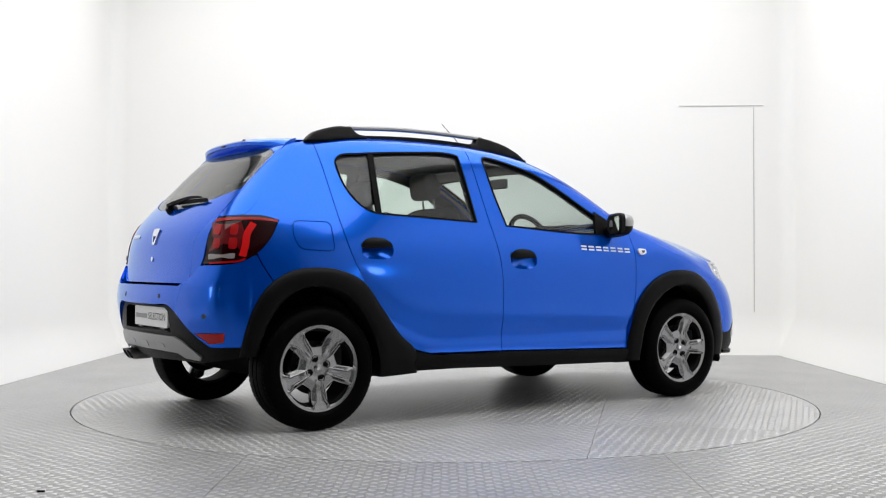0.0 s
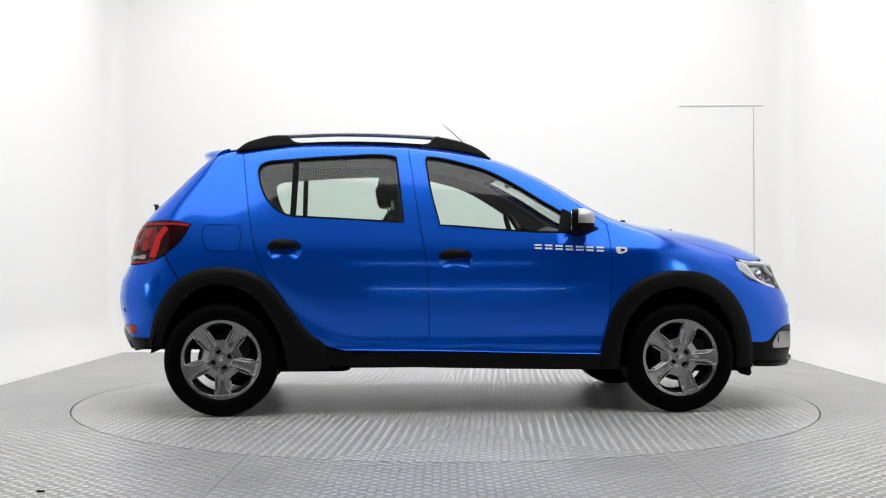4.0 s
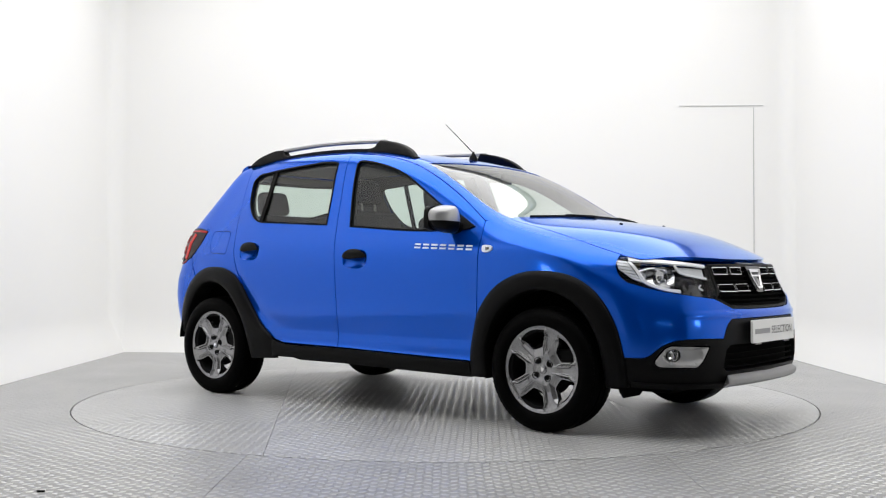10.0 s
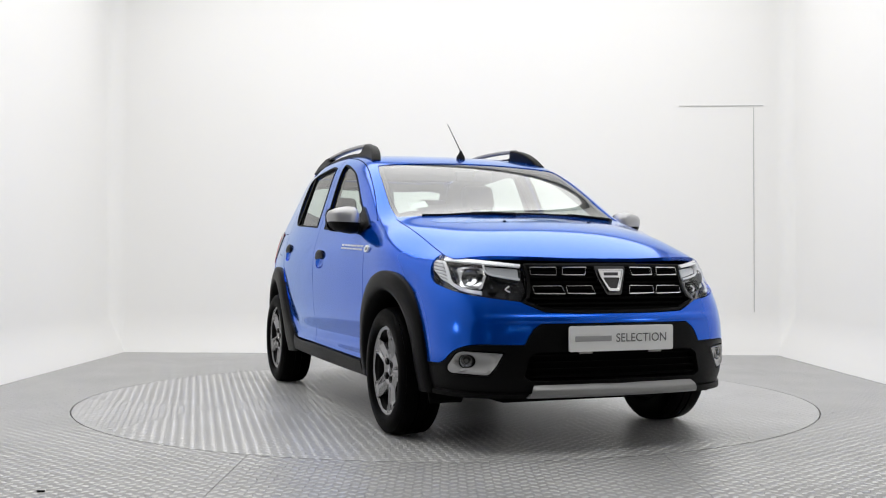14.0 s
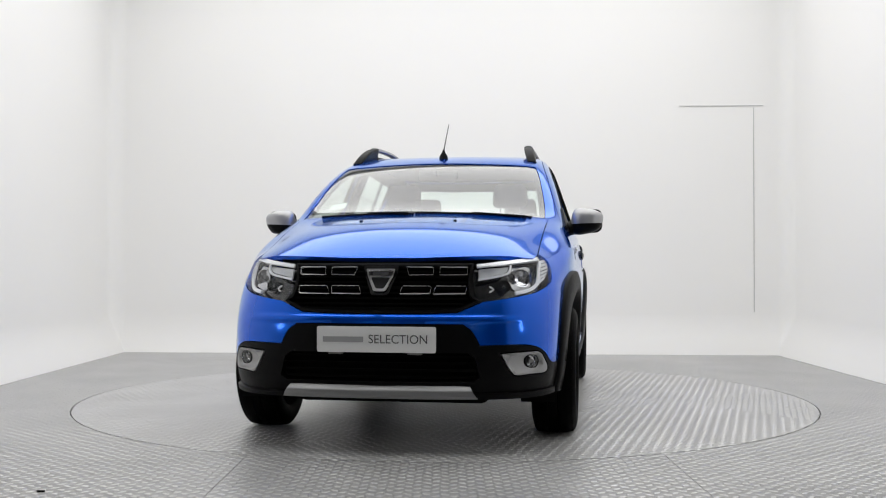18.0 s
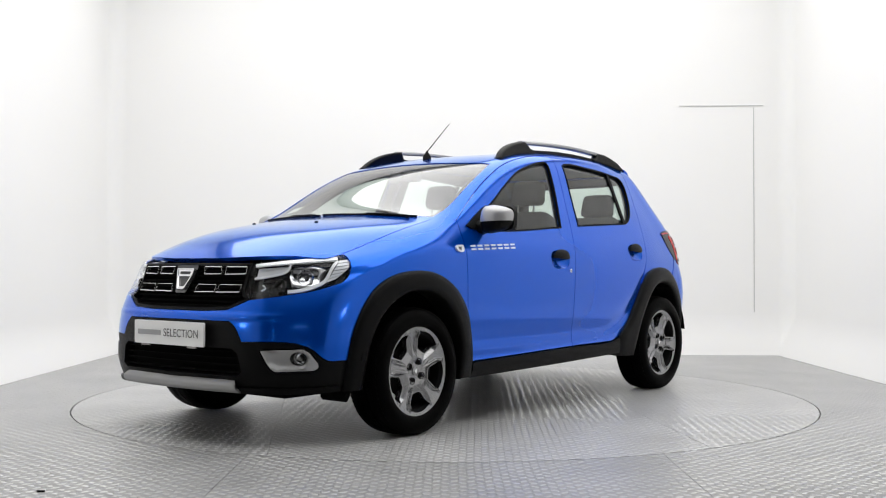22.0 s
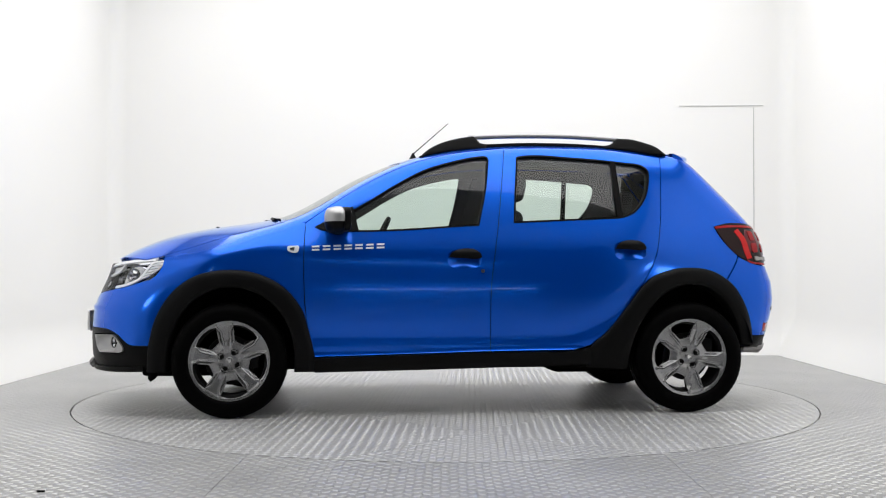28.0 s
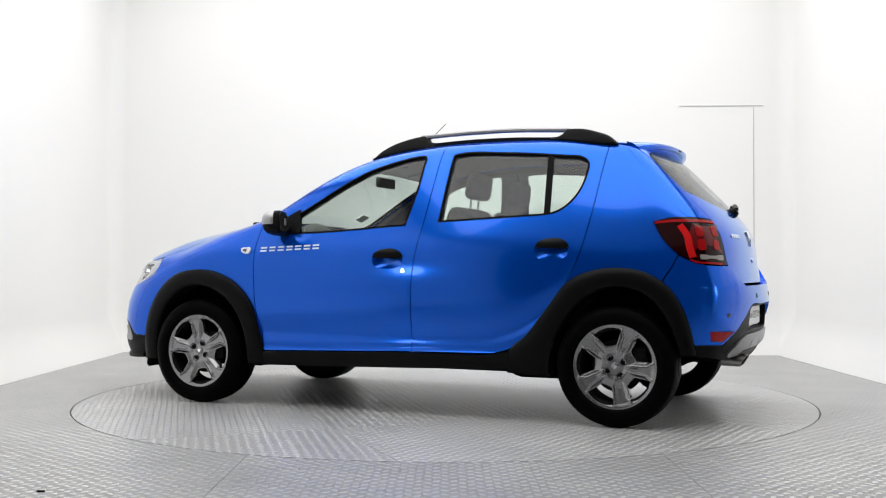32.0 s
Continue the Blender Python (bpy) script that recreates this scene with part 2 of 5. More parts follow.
# ---- the car's outer surface, from which all its panels are cut ----
def table(rows):
    xs, *cols = zip(*sorted(rows))
    return lambda x, c=0: float(np.interp(x, xs, cols[c]))


COLS = (0.0, 0.30, 0.58, 0.82, 1.0)
BOW_F, BOW_R = (0.0, 0.02, 0.11, 0.38, 1.0), (0.0, 0.05, 0.2, 0.5, 1.0)
# front rows: height, nose at the middle, corner x, corner y
FRONT = ((0.24, 2.10, 1.80, 0.745), (0.33, 2.145, 1.84, 0.765), (0.45, 2.135, 1.845, 0.77), (0.58, 2.135, 1.83, 0.77), (0.70, 2.09, 1.785, 0.755),
         (0.76, 2.06, 1.745, 0.737), (0.80, 2.05, 1.73, 0.73), (0.835, 2.04, 1.72, 0.722), (0.868, 2.02, 1.71, 0.71))
REAR = ((0.30, -1.845, -1.68, 0.73), (0.40, -1.91, -1.745, 0.765), (0.52, -1.932, -1.775, 0.775), (0.66, -1.93, -1.785, 0.77), (0.82, -1.882, -1.78, 0.75),
        (0.95, -1.875, -1.765, 0.735), (1.07, -1.845, -1.72, 0.705), (1.30, -1.62, -1.505, 0.625), (1.512, -1.42, -1.335, 0.56))
MID = (0.24, 0.36, 0.50, 0.70, 0.90)
RISE = (0.18, 0.32, 0.66, 1.0)
STATIONS = (-1.80, -1.52, -1.32, -1.10, -0.85, -0.55, -0.25, 0.05, 0.28, 0.50, 0.70, 0.90, 1.08, 1.25, 1.45, 1.62, 1.82)
# top edge of the sides and the middle of the roof and bonnet: x, edge height, edge y, middle height
EDGE = table(((1.82, 0.868, 0.72, 0.868), (1.62, 0.934, 0.722, 1.000), (1.45, 0.980, 0.722, 1.050), (1.25, 1.026, 0.722, 1.087), (1.08, 1.060, 0.722, 1.110),
              (0.90, 1.105, 0.73, 1.192), (0.70, 1.23, 0.71, 1.315), (0.50, 1.35, 0.68, 1.42), (0.28, 1.45, 0.65, 1.49), (0.05, 1.508, 0.63, 1.528),
              (-0.25, 1.542, 0.62, 1.552), (-0.55, 1.547, 0.615, 1.557), (-0.85, 1.543, 0.61, 1.555), (-1.10, 1.535, 0.595, 1.549), (-1.32, 1.527, 0.58, 1.537),
              (-1.52, 1.518, 0.57, 1.522), (-1.80, 1.512, 0.56, 1.512)))
WIDTH = table(((0.24, 0.795), (0.36, 0.822), (0.50, 0.832), (0.70, 0.846), (0.90, 0.842)))
TAPER = table(((1.82, 0.86), (1.62, 0.943), (1.45, 0.976), (1.25, 0.988), (1.08, 0.989), (0.90, 0.988), (0.50, 0.997), (0.05, 1.002), (-0.25, 1.002), (-0.55, 0.997), (-0.85, 0.986), (-1.10, 0.977), (-1.32, 0.965), (-1.52, 0.943), (-1.80, 0.88)))


def cage(i, j, k):
    nx, ny, nz = len(STATIONS) - 1, len(COLS) - 1, len(FRONT) - 1
    s, a = STATIONS[i], abs(j)
    sign = 1 if j > 0 else -1 if j < 0 else 0
    if i in (0, nx):
        z, xm, xc, yc = (REAR if i == 0 else FRONT)[k]
        return xm + (xc - xm) * (BOW_R if i == 0 else BOW_F)[a], sign * yc * COLS[a], z
    ze, ye, zm = EDGE(s, 0), EDGE(s, 1), EDGE(s, 2)
    zm_row = MID[k] if k < 5 else 0.90 + (ze - 0.90) * RISE[k - 5]
    if s < -0.85:
        t, end = (s + 0.85) / -0.95, REAR[k]
        xr = end[1] + (end[2] - end[1]) * (BOW_R[a] if k == nz else 1)
        x = -0.85 + t * (xr + 0.85)
    elif s > 1.08:
        t, end = (s - 1.08) / 0.74, FRONT[k]
        xr = end[1] + (end[2] - end[1]) * (BOW_F[a] if k == nz else 1)
        x = 1.08 + t * (xr - 1.08)
    else:
        t, end, x = 0, None, s
    if k == nz and a < ny:                       # roof, screen and bonnet
        f = a / ny
        return x, sign * ye * f, zm - (zm - ze) * f ** 2.2
    z = zm_row if end is None else zm_row + (end[0] - zm_row) * t ** 2
    if k <= 4:
        y = WIDTH(MID[k]) * TAPER(s)
    else:
        f = RISE[k - 5]
        g = (0.05, 0.12, 0.42, 1.0)[k - 5] if s > 0.95 else f
        y4 = WIDTH(0.9) * TAPER(s)
        y = y4 + (ye - y4) * g
    if end is not None:
        y += (end[3] - y) * t ** 3
    return x, sign * y, z


def outer_surface():
    nx, ny, nz = len(STATIONS) - 1, len(COLS) - 1, len(FRONT) - 1
    ids, verts, faces = {}, [], []

    def at(i, j, k):
        if (i, j, k) not in ids:
            ids[i, j, k] = len(verts)
            verts.append(cage(i, j, k))
        return ids[i, j, k]
    for k in range(nz):
        for i in range(nx):
            faces.append((at(i, ny, k), at(i, ny, k + 1), at(i + 1, ny, k + 1), at(i + 1, ny, k)))
            faces.append((at(i, -ny, k), at(i + 1, -ny, k), at(i + 1, -ny, k + 1), at(i, -ny, k + 1)))
        for j in range(-ny, ny):
            faces.append((at(nx, j, k), at(nx, j + 1, k), at(nx, j + 1, k + 1), at(nx, j, k + 1)))
            faces.append((at(0, j, k), at(0, j, k + 1), at(0, j + 1, k + 1), at(0, j + 1, k)))
    for i in range(nx):
        for j in range(-ny, ny):
            faces.append((at(i, j, nz), at(i + 1, j, nz), at(i + 1, j + 1, nz), at(i, j + 1, nz)))
    me = mesh_from("surface", verts, faces)
    ob = new("surface", me)
    mod = ob.modifiers.new("s", "SUBSURF")
    mod.levels = 4
    dg = bpy.context.evaluated_depsgraph_get()
    fine = bpy.data.meshes.new_from_object(ob.evaluated_get(dg))
    bpy.data.objects.remove(ob)
    bm = bmesh.new()
    bm.from_mesh(fine)
    bmesh.ops.recalc_face_normals(bm, faces=bm.faces)
    bmesh.ops.triangulate(bm, faces=bm.faces)
    bm.normal_update()
    bm.verts.ensure_lookup_table()
    bm.faces.ensure_lookup_table()
    sign = 1 if max(bm.faces, key=lambda f: f.calc_center_median().z).normal.z > 0 else -1
    co = [v.co.copy() for v in bm.verts]
    no = [v.normal.copy() * sign for v in bm.verts]
    tri = [tuple(v.index for v in f.verts) for f in bm.faces]
    bm.free()
    return co, no, tri


S_CO, S_NO, S_TRI = outer_surface()
S_TREE = BVHTree.FromPolygons(S_CO, S_TRI)


def cast(origin, way):
    loc, _, idx, _ = S_TREE.ray_cast(Vector(origin), Vector(way))
    if loc is None:
        loc, _, idx, _ = S_TREE.find_nearest(Vector(origin) + Vector(way) * 1.2)
    a, b, c = S_TRI[idx]
    pa, pb, pc = S_CO[a], S_CO[b], S_CO[c]
    n = (pb - pa).cross(pc - pa)
    d = n.length_squared
    wa = n.dot((pb - loc).cross(pc - loc)) / d
    wb = n.dot((pc - loc).cross(pa - loc)) / d
    return loc, (S_NO[a] * wa + S_NO[b] * wb + S_NO[c] * (1 - wa - wb)).normalized()


def on_side(s):
    return lambda x, z: cast((x, 2 * s, z), (0, -s, 0))


def on_wing(s):
    """Seen from outside and above at 45 degrees: (x, height along the slant)."""
    c = math.sqrt(0.5)
    return lambda x, w: cast((x, s * (-c * w + 3 * c), c * w + 3 * c), (0, -s * c, -c))


def slant(p):
    c = math.sqrt(0.5)
    return p.x, c * (p.z - abs(p.y))


def on_top(x, y):
    return cast((x, y, 3), (0, 0, -1))


def on_front(y, z):
    return cast((4, y, z), (-1, 0, 0))


def on_rear(y, z):
    return cast((-4, y, z), (1, 0, 0))


def round_end(x0, s):
    """A map that wraps round the nose (s = 1) or the tail (s = -1): (angle about an upright axis at x0, height)."""
    def place(a, z):
        d = Vector((s * math.cos(a), math.sin(a), 0))
        return cast(Vector((x0, 0, z)) + d * 3, -d)
    return place


on_nose, on_tail = round_end(1.05, 1), round_end(-1.05, -1)


def nose(kind, u, z, left=1):
    """The wrap coordinates of a point given in side view ('s', x, z) or end view ('f', y, z)."""
    p = on_side(left)(u, z)[0] if kind == "s" else on_front(u * left, z)[0]
    return math.atan2(p.y, p.x - 1.05), z


def tail(kind, u, z, left=1):
    p = on_side(left)(u, z)[0] if kind == "s" else on_rear(u * left, z)[0]
    return math.atan2(p.y, -1.05 - p.x), z


# ---- the car ----
car = tagged(new("car"), "blue metallic hatchback with black cladding and roof rails, on a turntable", "car")
axle = pose(-PIVOT[0], -PIVOT[1], 0)


def car_part(name, mesh, mat, parent=None, label=""):
    ob = part(name, mesh, mat, parent or car, label)
    if parent is None:
        ob.matrix_local = axle
    return ob


# outlines in side view (x, z)
FRONT_ARCH = [(1.742, 0.27), (1.733, 0.401), (1.691, 0.556), (1.60, 0.695), (1.478, 0.779), (1.325, 0.81), (1.171, 0.798), (1.016, 0.727), (0.908, 0.603), (0.862, 0.462), (0.834, 0.345)]
WIN_F = [[(0.822, 1.043), (0.65, 1.024), (-0.085, 1.06)], [(-0.132, 1.256), (-0.16, 1.445)], [(-0.15, 1.465), (-0.10, 1.466), (0.01, 1.445), (0.205, 1.387), (0.367, 1.303), (0.526, 1.204), (0.668, 1.122), (0.822, 1.043)]]
WIN_R = [[(-0.282, 1.076), (-0.30, 1.27), (-0.321, 1.462)], [(-0.34, 1.47), (-0.646, 1.467), (-0.974, 1.441), (-1.075, 1.428), (-1.112, 1.395), (-1.108, 1.328), (-1.074, 1.228), (-1.003, 1.145), (-0.93, 1.112), (-0.87, 1.106)], [(-0.282, 1.076)]]
GAP_A = [(0.834, 0.333), (0.88, 0.554), (0.893, 0.742), (0.891, 0.993), (0.884, 1.075)]
GAP_B = [(-0.144, 0.358), (-0.148, 0.743), (-0.203, 1.126), (-0.255, 1.522)]
GAP_C = [(-0.62, 0.363), (-0.715, 0.386), (-0.807, 0.458), (-0.933, 0.601), (-1.094, 0.87), (-1.144, 1.064), (-1.178, 1.295), (-1.206, 1.505)]
ROOF_LINE = [(0.884, 1.075), (0.70, 1.205), (0.50, 1.325), (0.28, 1.425), (0.05, 1.485), (-0.255, 1.522), (-0.55, 1.527), (-0.85, 1.522), (-1.206, 1.505)]
GAP = 0.0022


def shrink(poly, d):
    """An outline drawn in by d, for the gap between panels."""
    q = np.array(poly)
    area = np.sum(q[:, 0] * np.roll(q[:, 1], -1) - np.roll(q[:, 0], -1) * q[:, 1])
    t = np.roll(q, -1, 0) - np.roll(q, 1, 0)
    n = np.stack([-t[:, 1], t[:, 0]], 1) / np.maximum(np.linalg.norm(t, axis=1), 1e-9)[:, None]
    return [tuple(p) for p in q + n * d * (1 if area > 0 else -1)]


win_f, win_r = outline(*WIN_F, step=0.025), outline(*WIN_R, step=0.025)
door_f = outline([GAP_A[0], (-0.144, 0.358)], GAP_B[1:], ROOF_LINE[4::-1], GAP_A[-2::-1])
door_r = outline([GAP_B[0], (-0.62, 0.363)], GAP_C[1:], ROOF_LINE[7:4:-1], GAP_B[-2::-1])
SEAM = [(1.005, 0.684), (1.10, 0.683), (1.25, 0.680), (1.45, 0.676), (1.60, 0.675), (1.69, 0.675)]
seen = lambda pts: [slant(on_side(1)(*p)[0]) for p in pts]
fender = outline(seen([(0.884, 1.075)]) + [slant(on_top(*SEAM[0])[0])], [slant(on_top(*p)[0]) for p in SEAM[1:]], seen([(1.662, 0.887)]), seen([(1.668, 0.83), (1.70, 0.78), (1.742, 0.752)]), seen([(1.742, 0.738)]), seen([(1.60, 0.683)]),
                 seen([(1.46, 0.73), (1.325, 0.75), (1.171, 0.735), (1.05, 0.66), (0.97, 0.55), (0.93, 0.40)]), seen([(0.835, 0.40)]), seen(GAP_A[1:]), step=0.025)
quarter = outline([(-1.206, 1.505), (-1.295, 1.488)], [(-1.40, 1.36), (-1.52, 1.225), (-1.62, 1.11), (-1.655, 1.085)], [(-1.58, 1.085), (-1.476, 1.065)], [(-1.53, 0.975), (-1.61, 0.895)],
                  [(-1.585, 0.84), (-1.53, 0.755)], [(-1.43, 0.76), (-1.31, 0.775), (-1.19, 0.762), (-1.08, 0.70), (-0.98, 0.55), (-0.90, 0.47)], [(-0.80, 0.43)], GAP_C[3:])



def bowl(x0, x1, z0, z1):
    """The oval recess of a door handle, and how deep it is at a point."""
    cx, cz, a, b = (x0 + x1) / 2, (z0 + z1) / 2, (x1 - x0) / 2, (z1 - z0) / 2
    poly = [(cx + a * math.copysign(abs(math.cos(t)) ** 0.7, math.cos(t)), cz + b * math.copysign(abs(math.sin(t)) ** 0.7, math.sin(t))) for t in np.linspace(0, 2 * math.pi, 29)[:-1]]
    return poly, lambda x, z: -0.026 * max(0, 1 - ((x - cx) / a) ** 2) ** 0.7 * max(0, 1 - ((z - cz) / b) ** 2) ** 0.7


def handle(door, side, x0, x1, z0, z1):
    poly, depth = bowl(x0, x1, z0, z1)
    part("handle_recess", sheet("handle_recess", poly, side, (), 0.014, 0, 0, crown=depth), PAINT, door)
    h, w = z1 - z0, x1 - x0
    # the grip bridges the upper half of the bowl: flat foot, arched back
    grip = outline([(x1 - 0.006, z0 + h * 0.58), (x1 - 0.018, z0 + h * 0.76), (x1 - 0.055, z1 - 0.004), (x0 + 0.045, z1 - 0.001), (x0 + 0.004, z0 + h * 0.76), (x0 - 0.002, z0 + h * 0.62)], [(x0 + 0.006, z0 + h * 0.55), (x0 + w * 0.5, z0 + h * 0.53), (x1 - 0.006, z0 + h * 0.58)], step=0.012)
    cx, cz = (x0 + x1) / 2, z0 + h * 0.76
    dome = lambda x, z: 0.014 * max(0, 1 - ((x - cx) / (w * 0.55)) ** 2) * max(0, 1 - ((z - cz) / (h * 0.28)) ** 2)
    part("door_handle", sheet("door_handle", grip, side, (), 0.012, 0.022, 0.006, crown=dome), PLASTIC, door, "black plastic pull handle")


def scoop(x, z):
    """The pressed hollow along the foot of the doors, rising towards the rear wheel, and the lip that turns out below it."""
    zc = 0.435 + (0.0 if x > -0.5 else 0.9 * (x + 0.5) ** 2)
    foot = float(np.interp(x, (-0.62, -0.144, 0.834), (0.363, 0.358, 0.333)))
    lip = 0.011 * max(0.0, 1 - (z - foot) / 0.022) ** 2 if x > -0.66 else 0.0
    return lip - 0.010 * math.exp(-((z - zc) / (0.075 if z > zc else 0.032)) ** 2)


HANDLES = (("front", -0.091, 0.100, 0.817, 0.927), ("rear", -1.045, -0.857, 0.867, 0.978))
FLAP = fillet([(-1.195, 0.905), (-1.197, 1.062), (-1.405, 1.066), (-1.415, 0.985), (-1.385, 0.915)], 0.035)
doors = {}
for s in (1, -1):
    side = on_side(s)
    for nm, poly, win, hd in (("front_door", door_f, win_f, HANDLES[0]), ("rear_door", door_r, win_r, HANDLES[1])):
        d = car_part(nm, sheet(nm, shrink(poly, GAP), side, [win, bowl(*hd[1:])[0]], 0.02, 0.02, crown=scoop), PAINT)
        doors[nm, s] = d
        handle(d, side, *hd[1:])
        part("window_glass", sheet("window_glass", shrink(win, 0.004), side, (), 0.06, 0.004, -0.012), PANE, d, "green-tinted side window")
        part("window_seal", sheet("window_seal", win, side, [shrink(win, 0.009)], 0.06, 0.014, 0.003), SEAL, d, "black rubber window seal")
    bar = [(-0.879, 1.446), (-0.912, 1.443), (-0.925, 1.118), (-0.892, 1.116)]
    part("window_divider", sheet("window_divider", bar, side, (), 0.05, 0.012, 0.002), SEAL, doors["rear_door", s], "black upright window divider")
    sail = outline([(0.835, 1.046), (0.80, 1.030), (0.655, 1.020)], [(0.59, 1.026)], [(0.605, 1.09), (0.622, 1.166)], [(0.69, 1.132), (0.77, 1.086), (0.835, 1.046)], step=0.03)
    part("mirror_sail", sheet("mirror_sail", shrink(sail, 0.002), side, (), 0.04, 0.02, 0.010), PLASTIC, doors["front_door", s])
    car_part("front_wing", sheet("front_wing", shrink(fender, GAP), on_wing(s), (), 0.018, 0.02), PAINT)
    q = car_part("rear_quarter_panel", sheet("rear_quarter_panel", shrink(quarter, GAP), side, [FLAP] if s < 0 else (), 0.022, 0.02), PAINT)
    if s < 0:
        part("fuel_flap", sheet("fuel_flap", shrink(FLAP, 0.0042), side, (), 0.03, 0.015), PAINT, q)
    # model lettering as plain bars, the side repeater and the lock
    for i in range(7):
        x0 = 0.452 + i * 0.0595
        z0 = 0.9175 + 0.0135 * (1 - i / 6)
        for dz in (0.0, 0.018):
            bar = [(x0, z0 + dz), (x0 + 0.042, z0 + dz - 0.0015), (x0 + 0.042, z0 + dz + 0.0075), (x0, z0 + dz + 0.009)]
            part("lettering_bar", sheet("lettering_bar", bar, side, (), 0.03, 0.003, 0.0035), BADGE_SILVER, doors["front_door", s], "silver bar of model lettering")
    rep = fillet([(0.918, 0.942), (0.985, 0.938), (0.985, 0.915), (0.955, 0.903), (0.924, 0.905)], 0.014)
    r = car_part("side_repeater", sheet("side_repeater", rep, side, (), 0.015, 0.012, 0.010), LAMP_WHITE, label="clear side indicator lamp")
    part("lamp_core", sheet("lamp_core", [(0.945, 0.930), (0.970, 0.928), (0.970, 0.919), (0.950, 0.914)], side, (), 0.015, 0.003, 0.0125), DARK_CHROME, r, "dark lamp core")
    part("lamp_lens", sheet("lamp_lens", shrink(rep, 0.006), side, (), 0.015, 0.002, 0.0165), LENS, r)
    if s > 0:
        ring_ = [(-0.097 + 0.011 * math.cos(a), 0.806 + 0.011 * math.sin(a)) for a in np.linspace(0, 2 * math.pi, 17)[:-1]]
        k = part("door_lock", sheet("door_lock", ring_, side, (), 0.02, 0.006, 0.005), CHROME, doors["front_door", s], "chrome key lock")
        part("keyhole", sheet("keyhole", shrink(ring_, 0.006), side, (), 0.02, 0.002, 0.0065), INK, k)

# bonnet, windscreen, roof
edge_b = SEAM[::-1]
half = run([(2.005, 0.0), (1.995, 0.2), (1.945, 0.41), (1.86, 0.56), (1.76, 0.66), edge_b[0]], 0.05) + run(edge_b, 0.05)[1:] + run([edge_b[-1], (1.04, 0.60), (1.085, 0.44), (1.12, 0.2), (1.133, 0.0)], 0.05)[1:]
full = half + [(x, -y) for x, y in reversed(half[1:-1])]
car_part("bonnet", sheet("bonnet", shrink(full, GAP), on_top, (), 0.022, 0.02), PAINT)
scr = run([(1.118, 0.0), (1.105, 0.2), (1.07, 0.44), (1.022, 0.60), (0.988, 0.671)], 0.05) + run([(0.988, 0.671), (0.86, 0.664), (0.67, 0.638), (0.42, 0.595), (0.345, 0.575)], 0.05)[1:] + run([(0.345, 0.575), (0.385, 0.3), (0.395, 0.0)], 0.05)[1:]
screen = scr + [(x, -y) for x, y in reversed(scr[1:-1])]
edge_r = [tuple(on_side(1)(x, z)[0][:2]) for x, z in ROOF_LINE]
rf = run(edge_r, 0.05) + run([edge_r[-1], (-1.30, edge_r[-1][1] - 0.012)], 0.05)[1:] + run([(-1.30, edge_r[-1][1] - 0.012), (-1.355, 0.3), (-1.375, 0.0)], 0.05)[1:]
rf = run([(1.136, 0.0), (1.123, 0.2), (1.088, 0.44), (1.043, 0.60), (1.008, 0.687)], 0.05) + [edge_r[0]] + rf[1:]
roof = rf + [(x, -y) for x, y in reversed(rf[1:-1])]
car_part("roof", sheet("roof", shrink(roof, GAP), on_top, [screen], 0.022, 0.02), PAINT)
car_part("windscreen", sheet("windscreen", shrink(screen, 0.003), on_top, (), 0.022, 0.004, -0.004), SCREEN)
car_part("windscreen_border", sheet("windscreen_border", shrink(screen, 0.002), on_top, [shrink(screen, 0.03)], 0.06, 0.006, -0.012), SEAL)



# ---- nose: bumper, lamps, grille ----
def mirror2(half):
    """A left outline half, from the middle back to the middle, closed with its right half (first coordinate changes sign)."""
    return list(half) + [(-a, z) for a, z in reversed(half) if abs(a) > 1e-6]


N = nose
LAMP_LOW = [N("s", 1.742, 0.752), N("f", 0.68, 0.715), N("f", 0.57, 0.690), N("f", 0.455, 0.674)]
blue_top = run(LAMP_LOW, 0.03) + run([LAMP_LOW[-1], N("f", 0.415, 0.655), N("f", 0.35, 0.627)], 0.03)[1:] + run([N("f", 0.35, 0.627), N("f", 0.2, 0.621), (0.0, 0.62)], 0.04)[1:]
blue_low = run([(0.0, 0.578), N("f", 0.375, 0.577)], 0.04) + run([N("f", 0.375, 0.577), N("f", 0.41, 0.553), N("f", 0.45, 0.485)], 0.03)[1:] + run([N("f", 0.45, 0.485), N("f", 0.55, 0.487), (0.630, 0.481), (0.674, 0.466)], 0.03)[1:] \
    + run([(0.674, 0.466), (0.707, 0.445), (0.738, 0.413), (0.765, 0.397), N("s", 1.79, 0.395)], 0.02)[1:] + run([N("s", 1.79, 0.395), N("s", 1.66, 0.395)], 0.04)[1:]
blue_side = run([N("s", 1.66, 0.395), N("s", 1.63, 0.52), N("s", 1.57, 0.64), N("s", 1.54, 0.70)], 0.04)[1:] + run([N("s", 1.54, 0.70), N("s", 1.60, 0.697), N("s", 1.67, 0.7243), LAMP_LOW[0]], 0.04)[1:-1]
upper = [tuple(p) for p in blue_low[1:]] + [tuple(p) for p in blue_side] + [tuple(p) for p in blue_top[:-1]]
bumper = [(0.0, 0.578)] + upper + [(0.0, 0.62)] + [(-a, z) for a, z in reversed(upper)]
front_bumper = car_part("front_bumper", sheet("front_bumper", shrink(bumper, 0.001), on_nose, (), 0.014, 0.02, 0.003, crown=lambda a, z: 0.010 * math.exp(-((z - 0.598) / 0.012) ** 2) * min(1, max(0, (0.62 - abs(a)) / 0.2))), PAINT, label="blue painted front bumper")

